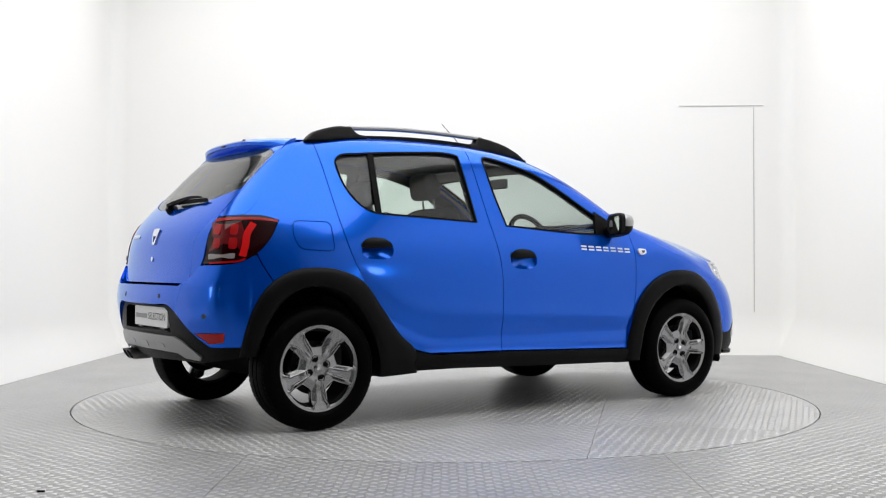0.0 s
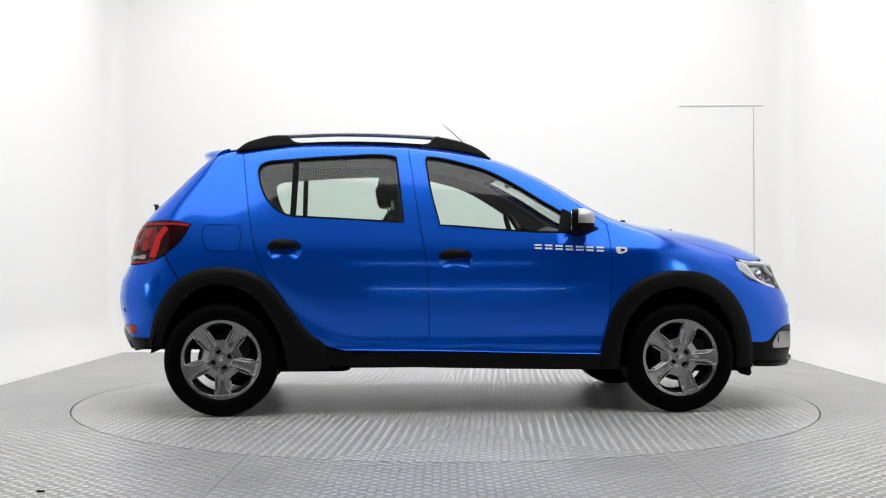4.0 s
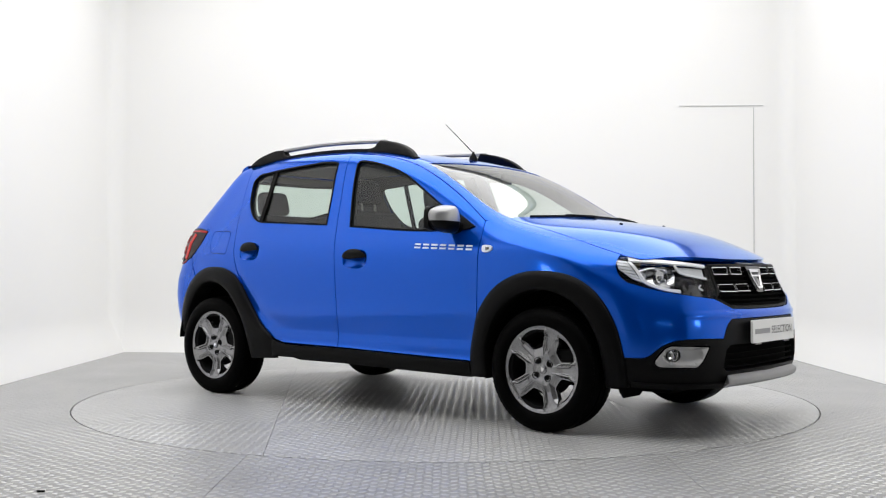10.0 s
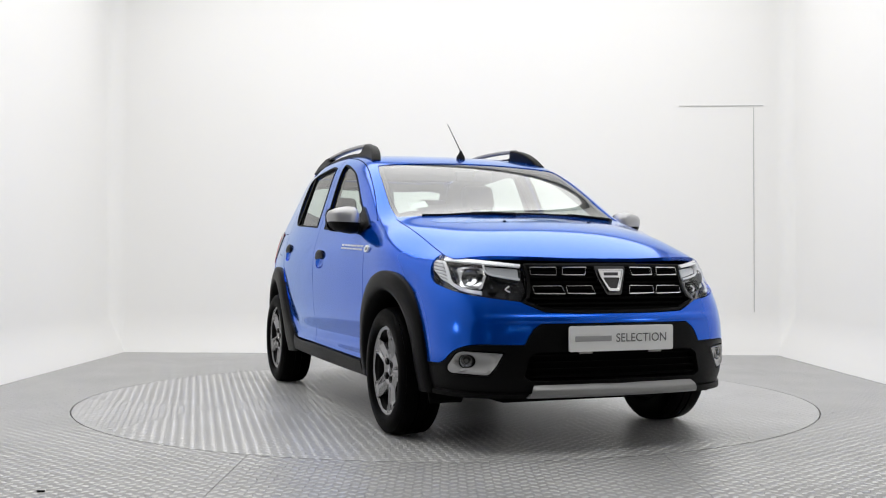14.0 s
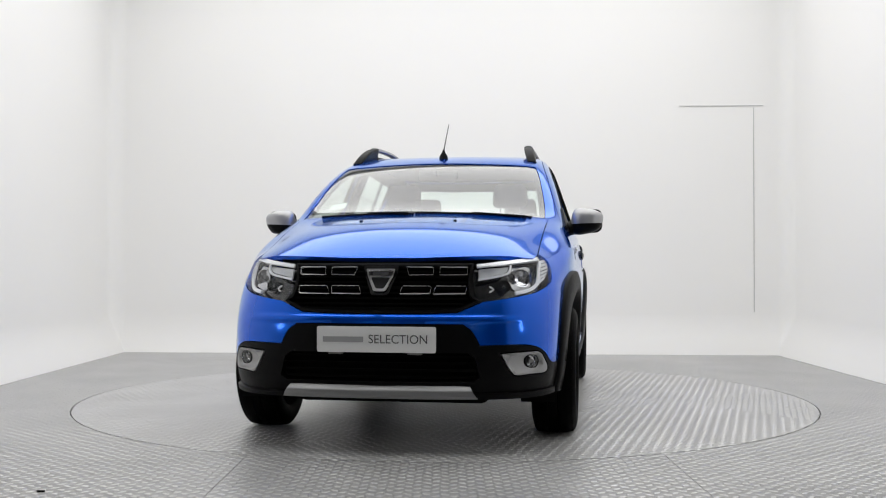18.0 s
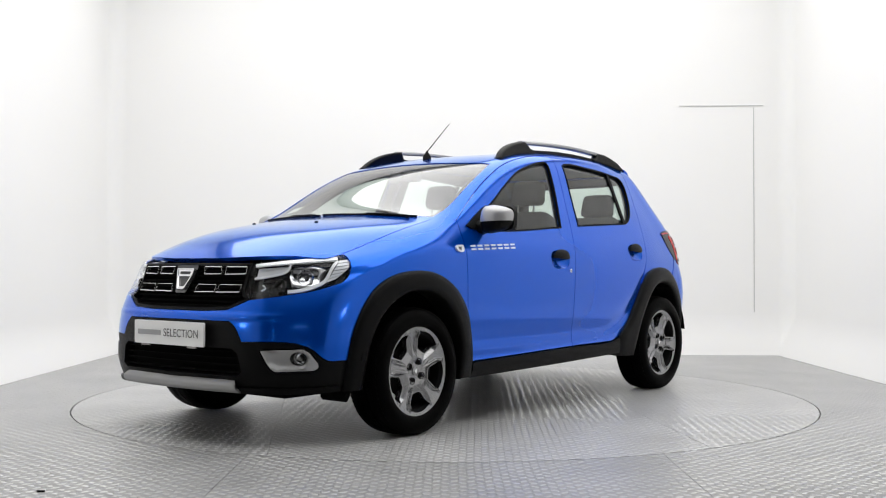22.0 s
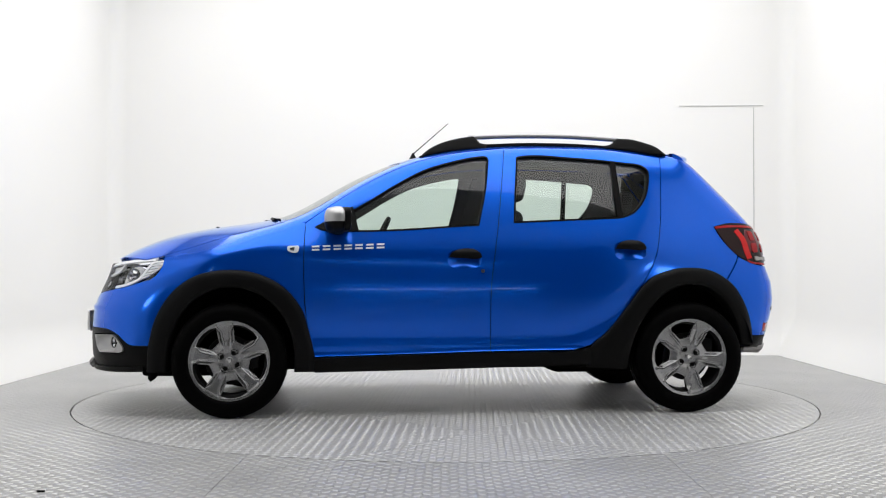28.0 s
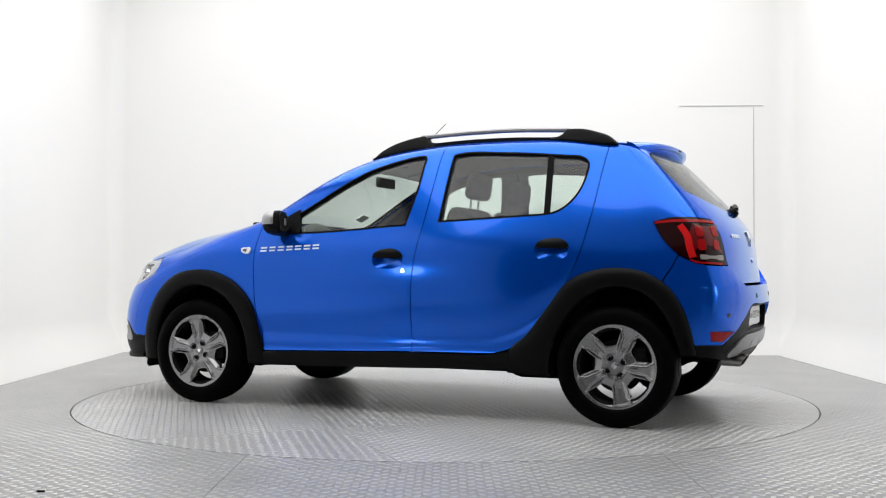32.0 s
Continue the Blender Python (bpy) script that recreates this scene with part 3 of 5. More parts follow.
fog_w = fillet([(0.480, 0.453), (0.662, 0.460), (0.688, 0.446), (0.728, 0.388), (0.729, 0.366), (0.708, 0.349), (0.545, 0.345), (0.517, 0.378)], 0.016)
INTAKE = [(0.0, 0.452), (0.40, 0.452), (0.43, 0.43), (0.45, 0.345), (0.42, 0.325), (0.0, 0.325)]
intake_w = mirror2([N("f", *p) for p in INTAKE])
low_half = [tuple(p) for p in blue_low] + [N("s", 1.66, 0.33), N("s", 1.66, 0.275)] + [tuple(p) for p in run([N("s", 1.66, 0.275), N("f", 0.70, 0.255), N("f", 0.5, 0.252), (0.0, 0.25)], 0.05)[1:]]
lower = mirror2(low_half)
low = car_part("front_valance", sheet("front_valance", shrink(lower, 0.002), on_nose, [intake_w, fog_w, [(-a, z) for a, z in fog_w]], 0.045, 0.05, 0.003), PLASTIC, label="black plastic lower front bumper")
part("intake_panel", sheet("intake_panel", intake_w, on_nose, (), 0.06, 0, -0.045), LINER, low)
for r in range(4):
    z = 0.345 + r * 0.03
    zz = [on_front(y, z)[0] - Vector((0.022, 0, 0)) for y in np.linspace(-0.43, 0.43, 25)]
    part("intake_slat", sweep(zz, [(0.006, -0.004), (0.006, 0.004), (-0.006, 0.004), (-0.006, -0.004)]), LINER, low)
lip = run([N("s", 1.76, 0.268), N("f", 0.68, 0.262), N("f", 0.5, 0.262), N("f", 0.40, 0.262)], 0.05)
for s in (1, -1):
    lip_path = [on_nose(s * a, z)[0] + on_nose(s * a, z)[1] * 0.002 for a, z in lip]
    part("chin_lip", sweep(lip_path, [(0.016, -0.014), (0.02, 0.004), (0.0, 0.016), (-0.016, 0.012), (-0.016, -0.014)]), PLASTIC, low, "black chin lip")
skid = [(-0.440, 0.250), (0.440, 0.250), (0.405, 0.308), (-0.405, 0.308)]
def skid_face(y, z):
    """The plate stands proud of the bumper: a sloping upper facet, a flat front and a foot that turns under."""
    p, n = on_front(y, 0.30)
    out = float(np.interp(z, (0.250, 0.260, 0.288, 0.310), (0.008, 0.026, 0.032, -0.002)))
    tilt = float(np.interp(z, (0.250, 0.260, 0.264, 0.280, 0.288, 0.296), (-0.9, -0.6, -0.05, 0.05, 0.5, 1.1)))
    return Vector((p.x + out, y, z)), Vector((n.x, n.y * 0.6, tilt)).normalized()


car_part("front_skid_plate", sheet("front_skid_plate", outline([skid[0], skid[1]], [skid[2]], [skid[3]], [skid[0]], step=0.02), skid_face, (), 0.012, 0.045), SATIN, label="satin silver front skid plate")
for s in (1, -1):
    fw = [(s * a, z) for a, z in fog_w]
    f = car_part("fog_lamp", sheet("fog_lamp", fw, on_nose, (), 0.02, 0, -0.062), GLOSS_BLACK, label="round fog lamp in a silver surround")
    a0 = (0.641, 0.408)
    circle = [(s * (a0[0] + 0.031 * math.cos(t)), a0[1] + 0.031 * math.sin(t)) for t in np.linspace(0, 2 * math.pi, 25)[:-1]]
    # the surround sinks to the lamp in an oval bowl that opens towards the middle
    sink = lambda a, z: -0.036 * max(0.0, 1 - (((abs(a) - 0.604) / 0.084) ** 2 + ((z - 0.407) / 0.048) ** 2) ** 1.3) ** 0.45
    part("surround", sheet("surround", shrink(fw, 0.007), on_nose, [circle], 0.010, 0.02, 0.005, crown=sink), PALE_SATIN, f, "satin silver surround")
    p, n = on_nose(s * a0[0], a0[1])
    n = (n + Vector((0.8, 0, 0))).normalized()
    turn = n.to_track_quat("Y", "Z").to_matrix().to_4x4()
    for nm, prof, deep, mat in (("reflector", [(0.0, -0.03), (0.022, -0.022), (0.030, 0.0), (0.032, 0.002), (0.033, -0.01)], 0.026, CHROME), ("lamp_lens", [(0.0, 0.008), (0.018, 0.006), (0.031, 0.0)], 0.022, LENS), ("bulb_cap", [(0.0, 0.0), (0.009, 0.0), (0.011, -0.012)], 0.028, STEEL), ("lamp_ring", [(0.028, 0.004), (0.033, 0.004), (0.034, -0.02)], 0.024, GLOSS_BLACK)):
        bm = lathe(prof, 24)
        bmesh.ops.transform(bm, matrix=Matrix.Translation(p - n * deep) @ turn, verts=bm.verts)
        part(nm, bm, mat, f)
    tow = fillet([N("f", s * 0.0 + 0.465, 0.543), N("f", 0.520, 0.543), N("f", 0.520, 0.503), N("f", 0.465, 0.503)], 0.006)
    if s < 0:
        part("tow_eye_cover", sheet("tow_eye_cover", [(-a, z) for a, z in tow], on_nose, (), 0.03, 0.004, 0.0022), PAINT, front_bumper)

# headlamps
def ribbon(path, width):
    """A closed outline of even width round a smooth line."""
    c = np.array(run(path, 0.012))
    t = np.gradient(c, axis=0)
    n = np.stack([-t[:, 1], t[:, 0]], 1) / np.linalg.norm(t, axis=1)[:, None] * width / 2
    return [tuple(p) for p in c + n] + [tuple(p) for p in (c - n)[::-1]]


LAMP_TOP = [N("f", 0.418, 0.846), N("f", 0.55, 0.858), N("f", 0.66, 0.872), N("s", 1.70, 0.884), N("s", 1.662, 0.887)]
for s in (1, -1):
    half = run([N("s", 1.662, 0.887), N("s", 1.668, 0.83), N("s", 1.70, 0.78), LAMP_LOW[0]], 0.03) + run(LAMP_LOW, 0.03)[1:] + run([LAMP_LOW[-1], N("f", 0.425, 0.70), N("f", 0.41, 0.78), N("f", 0.418, 0.846)], 0.03)[1:] + run(LAMP_TOP, 0.03)[1:-1]
    w = [(s * a, z) for a, z in half]
    lamp = car_part("headlamp", sheet("headlamp", shrink(w, 0.003), on_nose, (), 0.04, 0.05, -0.055), GLOSS_BLACK, label="clear headlamp with silver reflectors and a light strip")
    part("lamp_lens", sheet("lamp_lens", shrink(w, 0.003), on_nose, (), 0.04, 0.05, 0.0), LENS, lamp, "clear lamp lens")
    q = lambda *p: (lambda a: (s * a[0], a[1]))(N(*p))
    w_in = lambda pts: [(s * a, z) for a, z in pts]
    back = w_in([(0.795, 0.862), (0.765, 0.825), (0.735, 0.772), (0.69, 0.748), (0.632, 0.736), (0.598, 0.752), (0.585, 0.80), (0.60, 0.845), (0.70, 0.862)])
    fold = lambda a, z: 0.010 * math.sin(abs(a) * 38) + 0.007 * math.sin(z * 75 + abs(a) * 12)
    part("reflector_bowl", sheet("reflector_bowl", back, on_nose, (), 0.012, 0.012, -0.042, crown=fold), LAMP_BOWL, lamp, "silver reflector with soft folds")
    # pale light guide: along the top, down before the ribs and back along the foot
    guide = [(0.808, 0.866), (0.784, 0.832), (0.746, 0.766), (0.702, 0.742), (0.650, 0.726), (0.588, 0.717)]
    part("light_strip", sheet("light_strip", w_in(ribbon(guide, 0.015)), on_nose, (), 0.02, 0.010, -0.010), LAMP_WHITE, lamp, "pale daytime light strip")
    band = [(0.806, 0.874), (0.70, 0.866), (0.60, 0.857), (0.50, 0.846), (0.425, 0.836)]
    part("upper_trim", sheet("upper_trim", w_in(ribbon(band, 0.016)), on_nose, (), 0.02, 0.010, -0.006), LAMP_WHITE, lamp)
    part("light_hook", sheet("light_hook", w_in(ribbon([(0.592, 0.845), (0.578, 0.812), (0.556, 0.800), (0.512, 0.790), (0.425, 0.776)], 0.009)), on_nose, (), 0.02, 0.010, -0.010), LAMP_WHITE, lamp)
    part("indicator", sheet("indicator", w_in([(0.585, 0.838), (0.435, 0.825), (0.430, 0.784), (0.552, 0.806), (0.572, 0.815)]), on_nose, (), 0.03, 0.01, -0.022), LAMP_CLEAR, lamp, "pale indicator reflector")
    part("lamp_mark", sheet("lamp_mark", w_in(ribbon([(0.470, 0.748), (0.487, 0.735), (0.466, 0.722)], 0.005)), on_nose, (), 0.02, 0.004, -0.012), LAMP_WHITE, lamp)
    for i in range(6):
        t0, t1 = i / 6, (i + 0.78) / 6
        inn = lambda t: (float(np.interp(t, (0, 0.35, 1), (0.818, 0.796, 0.752))), 0.866 - 0.110 * t)
        out_ = lambda t: (float(np.interp(t, (0, 0.5, 1), (0.872, 0.860, 0.795))), 0.872 - 0.098 * t)
        fin = w_in([inn(t0), out_(t0), out_(t1), inn(t1)])
        part("lamp_rib", sheet("lamp_rib", fin if s > 0 else fin[::-1], on_nose, (), 0.02, 0.010, -0.010), LAMP_CLEAR, lamp)
    for y, z, r, mat in ((0.625, 0.785, 0.036, LAMP_BOWL), (0.548, 0.748, 0.028, DARK_CHROME)):
        a, b = q("f", y, z)
        p, n = on_nose(a, b)
        n = (n + Vector((1.2, 0, 0))).normalized()
        m = Matrix.Translation(p - n * 0.05) @ n.to_track_quat("Y", "Z").to_matrix().to_4x4()
        bm = lathe([(0.0, -0.035), (r * 0.6, -0.028), (r * 0.92, -0.005), (r, 0.018), (r * 1.06, 0.018), (r * 1.06, 0.0)], 28)
        bmesh.ops.transform(bm, matrix=m, verts=bm.verts)
        part("reflector", bm, mat, lamp)
        bm = lathe([(0.0, 0.012), (r * 0.25, 0.008), (r * 0.36, -0.008), (r * 0.36, -0.02)], 20)
        bmesh.ops.transform(bm, matrix=m, verts=bm.verts)
        part("bulb_shield", bm, ALLOY, lamp)

# grille
gh = run([N("f", 0.0001, 0.848), N("f", 0.2, 0.848), N("f", 0.41, 0.846)], 0.04) + run([N("f", 0.405, 0.78), N("f", 0.42, 0.70), N("f", 0.448, 0.676)], 0.03) + run([N("f", 0.41, 0.657), N("f", 0.35, 0.630)], 0.03) + run([N("f", 0.2, 0.624), (0.0, 0.623)], 0.04)
gw = [(0.0, 0.848)] + [tuple(p) for p in gh[1:-1]] + [(0.0, 0.623)] + [(-a, z) for a, z in reversed(gh[1:-1])]
grille = car_part("grille", sheet("grille", gw, on_nose, (), 0.05, 0, -0.035), LINER, label="black front grille with chrome-edged blocks and a shield badge")
inner = shrink(gw, 0.014)
part("grille_frame", sheet("grille_frame", shrink(gw, 0.001), on_nose, [inner], 0.05, 0.035, -0.001), PLASTIC, grille)
for r in range(9):
    z = 0.642 + r * 0.0235
    w = 0.36 + min(0.045, r * 0.016) - (0.0 if r < 7 else 0.004)
    path = [on_front(y, z)[0] - Vector((0.016 if r % 4 else 0.010, 0, 0)) for y in np.linspace(-w, w, 25)]
    h = 0.0045 if r % 4 else 0.0075
    part("grille_slat", sweep(path, [(0.006, -h), (0.006, h), (-0.012, h), (-0.012, -h)]), LINER, grille)
for z0, z1, spans in ((0.792, 0.832, ((0.112, 0.236, 0.012), (0.262, 0.385, 0.0))), (0.708, 0.747, ((0.098, 0.225, -0.010), (0.248, 0.382, -0.012)))):
    for y0, y1, lean in spans:
        for s in (1, -1):
            blk = [(s * (y0 + lean), z0), (s * y1, z0 + 0.002), (s * (y1 - lean * 0.3), z1 - 0.001), (s * y0, z1)]
            blk = blk if s > 0 else blk[::-1]
            part("chrome_block", sheet("chrome_block", fillet(blk, 0.006, 2), on_front, [fillet(shrink(blk, 0.0042), 0.003, 2)], 0.03, 0.02, -0.002), BRIGHT_TRIM, grille, "chrome-edged grille block")
bez = fillet([(-0.082, 0.832), (0.082, 0.832), (0.072, 0.79), (0.038, 0.700), (-0.038, 0.700), (-0.072, 0.79)], 0.012)
badge = part("badge", sheet("badge", bez, on_front, (), 0.02, 0.03, 0.008), GLOSS_BLACK, grille, "shield badge in chrome on gloss black")
shield = fillet([(-0.066, 0.816), (0.066, 0.816), (0.058, 0.784), (0.027, 0.714), (-0.027, 0.714), (-0.058, 0.784)], 0.008)
hollow = fillet([(-0.043, 0.778), (0.043, 0.778), (0.038, 0.765), (0.018, 0.727), (-0.018, 0.727), (-0.038, 0.765)], 0.006)
part("shield", sheet("shield", shield, on_front, [hollow], 0.012, 0.010, 0.014), CHROME, badge, "polished chrome shield")
part("shield_edge", sheet("shield_edge", shield, on_front, [shrink(shield, 0.006)], 0.012, 0.006, 0.0175), BRIGHT_TRIM, badge)
part("wordmark_bar", sheet("wordmark_bar", [(-0.034, 0.788), (0.034, 0.788), (0.037, 0.801), (-0.037, 0.801)], on_front, (), 0.02, 0.003, 0.0165), INK, badge)


def plate(name, place, sgn, z0, z1, half, lift):
    """A show plate: white board, black frame below, one plain bar and one printed word."""
    board = fillet([(-half, z0), (half, z0), (half, z1), (-half, z1)], 0.010)
    ob = car_part(name, sheet(name, board, place, (), 0.04, 0.012, lift), WHITE, label="white show plate with grey print")
    zc, h = (z0 + z1) / 2, z1 - z0
    tx = bpy.data.curves.new("word", "FONT")
    tx.body, tx.size, tx.align_x, tx.align_y = "SELECTION", 0.060, "LEFT", "CENTER"
    tob = new("word", tx)
    dg = bpy.context.evaluated_depsgraph_get()
    me = bpy.data.meshes.new_from_object(tob.evaluated_get(dg))
    bpy.data.objects.remove(tob)
    wide = max(v.co.x for v in me.vertices)
    k = 0.262 / wide
    x = place(0, zc)[0].x
    for v in me.vertices:
        y = -0.034 + v.co.x * k
        g = place(sgn * y, zc + v.co.y * 0.9)
        v.co = g[0] + g[1] * (lift + 0.0015)
    me.normals_split_custom_set_from_vertices([(sgn, 0, 0)] * len(me.vertices))
    part("printed_word", me, PRINT, ob, "grey printed capitals")
    for y0, y1, hh in ((-0.238, -0.056, 0.012),):
        b = [(sgn * y0, zc - hh), (sgn * y1, zc - hh), (sgn * y1, zc + hh), (sgn * y0, zc + hh)]
        part("print_bar", sheet("print_bar", b, place, (), 0.03, 0.001, lift + 0.0015), PALE_PRINT, ob, "grey printed bar")
    for y0, y1 in ((-0.215, -0.15), (0.14, 0.205)):
        b = [(sgn * y0, z0 - 0.009), (sgn * y1, z0 - 0.009), (sgn * y1, z0 - 0.001), (sgn * y0, z0 - 0.001)]
        part("plate_clip", sheet("plate_clip", b, place, (), 0.03, 0.006, lift - 0.004), STEEL, ob)
    return ob


flat_front = lambda y, z: (Vector((2.152, y, z)), Vector((1, 0, 0.0)))
plate("front_plate", flat_front, 1, 0.455, 0.568, 0.265, 0.012)

# ---- tail: lamps, tailgate, bumper ----
T_ = tail
TL = [T_("s", -1.476, 1.067), T_("s", -1.56, 1.088), T_("s", -1.66, 1.088), T_("f", 0.60, 1.075)]
TB = [T_("f", 0.60, 0.838), T_("s", -1.71, 0.852), T_("s", -1.61, 0.893), T_("s", -1.53, 0.972), T_("s", -1.476, 1.067)]
tl = run(TL, 0.03) + run([TL[-1], T_("f", 0.605, 0.96), T_("f", 0.615, 0.90), T_("f", 0.60, 0.838)], 0.03)[1:] + run(TB, 0.03)[1:-1]
for s in (1, -1):
    w = [(s * a, z) for a, z in tl]
    q = lambda *p: (lambda a: (s * a[0], a[1]))(T_(*p))
    lamp = car_part("tail_lamp", sheet("tail_lamp", shrink(w, 0.003), on_tail, (), 0.035, 0.05, 0.004), DARK_RED, label="red and smoked tail lamp")
    w_in = lambda pts: [(s * a, z) for a, z in pts]
    # red light guides: along the top, down the outer corner and along the foot
    for nm, line, wide, mat in (("upper_guide", [(1.03, 1.058), (0.94, 1.066), (0.82, 1.065), (0.70, 1.057)], 0.013, RED_DEEP), ("corner_guide", [(0.905, 1.045), (0.880, 0.99), (0.876, 0.93), (0.866, 0.878)], 0.034, RED_CELL),
                                ("foot_guide", [(0.880, 0.868), (0.855, 0.856), (0.79, 0.850), (0.705, 0.845)], 0.010, RED_DEEP)):
        part(nm, sheet(nm, w_in(ribbon(line, wide)), on_tail, (), 0.02, 0.004, 0.0065), mat, lamp, "bright red light guide")
    part("red_lens", sheet("red_lens", w_in([(0.682, 1.048), (0.845, 1.050), (0.868, 1.00), (0.866, 0.905), (0.70, 0.900)]), on_tail, (), 0.03, 0.004, 0.0055), RED_GLASS, lamp, "dark red lens")
    for a0, a1, z0, z1 in ((0.712, 0.752, 0.984, 1.036), (0.800, 0.836, 0.984, 1.038), (0.720, 0.758, 0.916, 0.966), (0.800, 0.838, 0.914, 0.970)):
        part("lamp_cell", sheet("lamp_cell", w_in(fillet([(a0, z0), (a1, z0), (a1, z1), (a0, z1)], 0.012, 3)), on_tail, (), 0.015, 0.004, 0.0085), RED_DEEP, lamp)
    part("reversing_lens", sheet("reversing_lens", w_in(fillet([(0.703, 0.862), (0.832, 0.868), (0.834, 0.893), (0.700, 0.889)], 0.006, 2)), on_tail, (), 0.012, 0.006, 0.011), LAMP_GREY, lamp, "clear reversing light strip")

GATE_EDGE = [(0.592, 1.08), (0.588, 1.15), (0.578, 1.232), (0.562, 1.335), (0.547, 1.43)]
tg = run([(0.0, 0.742), (0.47, 0.742)], 0.04) + run([(0.47, 0.742), (0.535, 0.775), (0.585, 0.838)], 0.03)[1:] + run([(0.592, 0.838), (0.60, 0.90), (0.592, 1.08)], 0.03)[1:] + run(GATE_EDGE, 0.04)[1:] + run([GATE_EDGE[-1], (0.53, 1.478), (0.3, 1.491), (0.0, 1.494)], 0.04)[1:]
for s in (1, -1):
    pil = [T_("s", x + 0.005, z) for x, z in ((-1.655, 1.090), (-1.62, 1.114), (-1.52, 1.228), (-1.40, 1.363), (-1.30, 1.486))] + [T_("f", *p) for p in [(0.53, 1.486)] + GATE_EDGE[::-1]]
    car_part("rear_pillar", sheet("rear_pillar", [(s * a, z) for a, z in outline([pil[0]] + pil[1:5], pil[5:6], pil[6:], step=0.03)], on_tail, (), 0.03, 0.012, -0.0006), PAINT)
tg = mirror2([tuple(p) for p in tg])
gl = [(0.0, 1.132), (0.25, 1.146), (0.44, 1.182), (0.566, 1.228)], [(0.553, 1.335), (0.537, 1.425)], [(0.50, 1.445), (0.2, 1.452), (0.0, 1.453)]
glh = run(gl[0], 0.04) + run([gl[0][-1]] + gl[1], 0.04)[1:] + run([gl[1][-1]] + gl[2], 0.04)[1:]
glw = mirror2([tuple(p) for p in glh])
gate = car_part("tailgate", sheet("tailgate", shrink(tg, GAP), on_rear, [glw], 0.022, 0.02), PAINT, label="blue tailgate with a heated window")
part("rear_glass", sheet("rear_glass", shrink(glw, 0.003), on_rear, (), 0.05, 0.004, -0.003), PANE, gate, "tinted rear window")
part("glass_border", sheet("glass_border", shrink(glw, 0.002), on_rear, [shrink(glw, 0.035)], 0.05, 0.004, -0.009), SEAL, gate)
sh = fillet([(-0.045, 1.03), (0.045, 1.03), (0.040, 1.00), (0.02, 0.945), (-0.02, 0.945), (-0.040, 1.00)], 0.008)
b = part("badge", sheet("badge", sh, on_rear, [fillet([(-0.024, 0.99), (0.024, 0.99), (0.010, 0.958), (-0.010, 0.958)], 0.004)], 0.02, 0.008, 0.008), CHROME, gate, "chrome shield badge")
for i in range(5):
    y = 0.30 + i * 0.032
    part("lettering_bar", sheet("lettering_bar", [(y, 0.985), (y + 0.024, 0.985), (y + 0.024, 1.003), (y, 1.003)], on_rear, (), 0.03, 0.003, 0.004), CHROME, gate, "chrome bar of model lettering")
lk = [(0.014 * math.cos(a), 0.868 + 0.014 * math.sin(a)) for a in np.linspace(0, 2 * math.pi, 17)[:-1]]
part("tailgate_lock", sheet("tailgate_lock", lk, on_rear, (), 0.02, 0.004, 0.005), CHROME, gate)
# wiper on the rear glass
p0 = on_rear(0.0, 1.135)
bm = lathe([(0.0, 0.03), (0.022, 0.028), (0.03, 0.01), (0.032, -0.005)], 20)
bmesh.ops.transform(bm, matrix=Matrix.Translation(p0[0]) @ p0[1].to_track_quat("Y", "Z").to_matrix().to_4x4(), verts=bm.verts)
wiper = car_part("rear_wiper", bm, PLASTIC, label="black rear window wiper")
arm = [on_rear(y, 1.14 + 0.035 * math.sin((y + 0.0) * -6)) for y in np.linspace(0.0, -0.34, 9)]
part("wiper_arm", sweep([g[0] + g[1] * 0.03 for g in arm], [(0.011, -0.008), (0.011, 0.006), (-0.011, 0.006), (-0.011, -0.008)], scale=[1.3, 1.2, 1.1, 1, 0.9, 0.85, 0.8, 0.75, 0.7]), PLASTIC, wiper)
part("wiper_blade", sweep([on_rear(y, 1.165)[0] + on_rear(y, 1.165)[1] * 0.012 for y in np.linspace(-0.06, -0.40, 9)], [(0.006, -0.01), (0.004, 0.01), (-0.004, 0.01), (-0.006, -0.01)]), SEAL, wiper)
# roof spoiler
prof = [(-1.29, 1.529), (-1.36, 1.531), (-1.42, 1.527), (-1.468, 1.517), (-1.480, 1.507), (-1.476, 1.490), (-1.455, 1.478), (-1.40, 1.466), (-1.35, 1.460)]
verts, faces = [], []
ys = np.linspace(-0.535, 0.535, 25)
for y in ys:
    f = abs(y) / 0.535
    for x, z in prof:
        k = (x + 1.29) / -0.19
        verts.append((x + 0.12 * f ** 3.0 * max(0, k), y, z - 0.018 * f ** 2 - 0.025 * f ** 6 * max(0, k)))
m = len(prof)
for i in range(len(ys) - 1):
    for j in range(m - 1):
        faces.append((i * m + j, i * m + j + 1, (i + 1) * m + j + 1, (i + 1) * m + j))
faces += [tuple(range(m)), tuple((len(ys) - 1) * m + j for j in reversed(range(m)))]
spoiler = car_part("roof_spoiler", shade(bmesh_from(verts, faces), 40), PAINT, label="blue roof spoiler over the rear window")
part("brake_light", box((0.012, 0.05, 0.012), (-1.479, 0.0, 1.500), 0.004), DARK_RED, spoiler)
for y in (-0.2,):
    bm = lathe([(0.0, 0.003), (0.008, 0.002), (0.009, -0.004)], 12, "z")
    bmesh.ops.transform(bm, matrix=Matrix.Translation((-1.44, y, 1.522)), verts=bm.verts)
    part("washer_jet", bm, SEAL, spoiler)
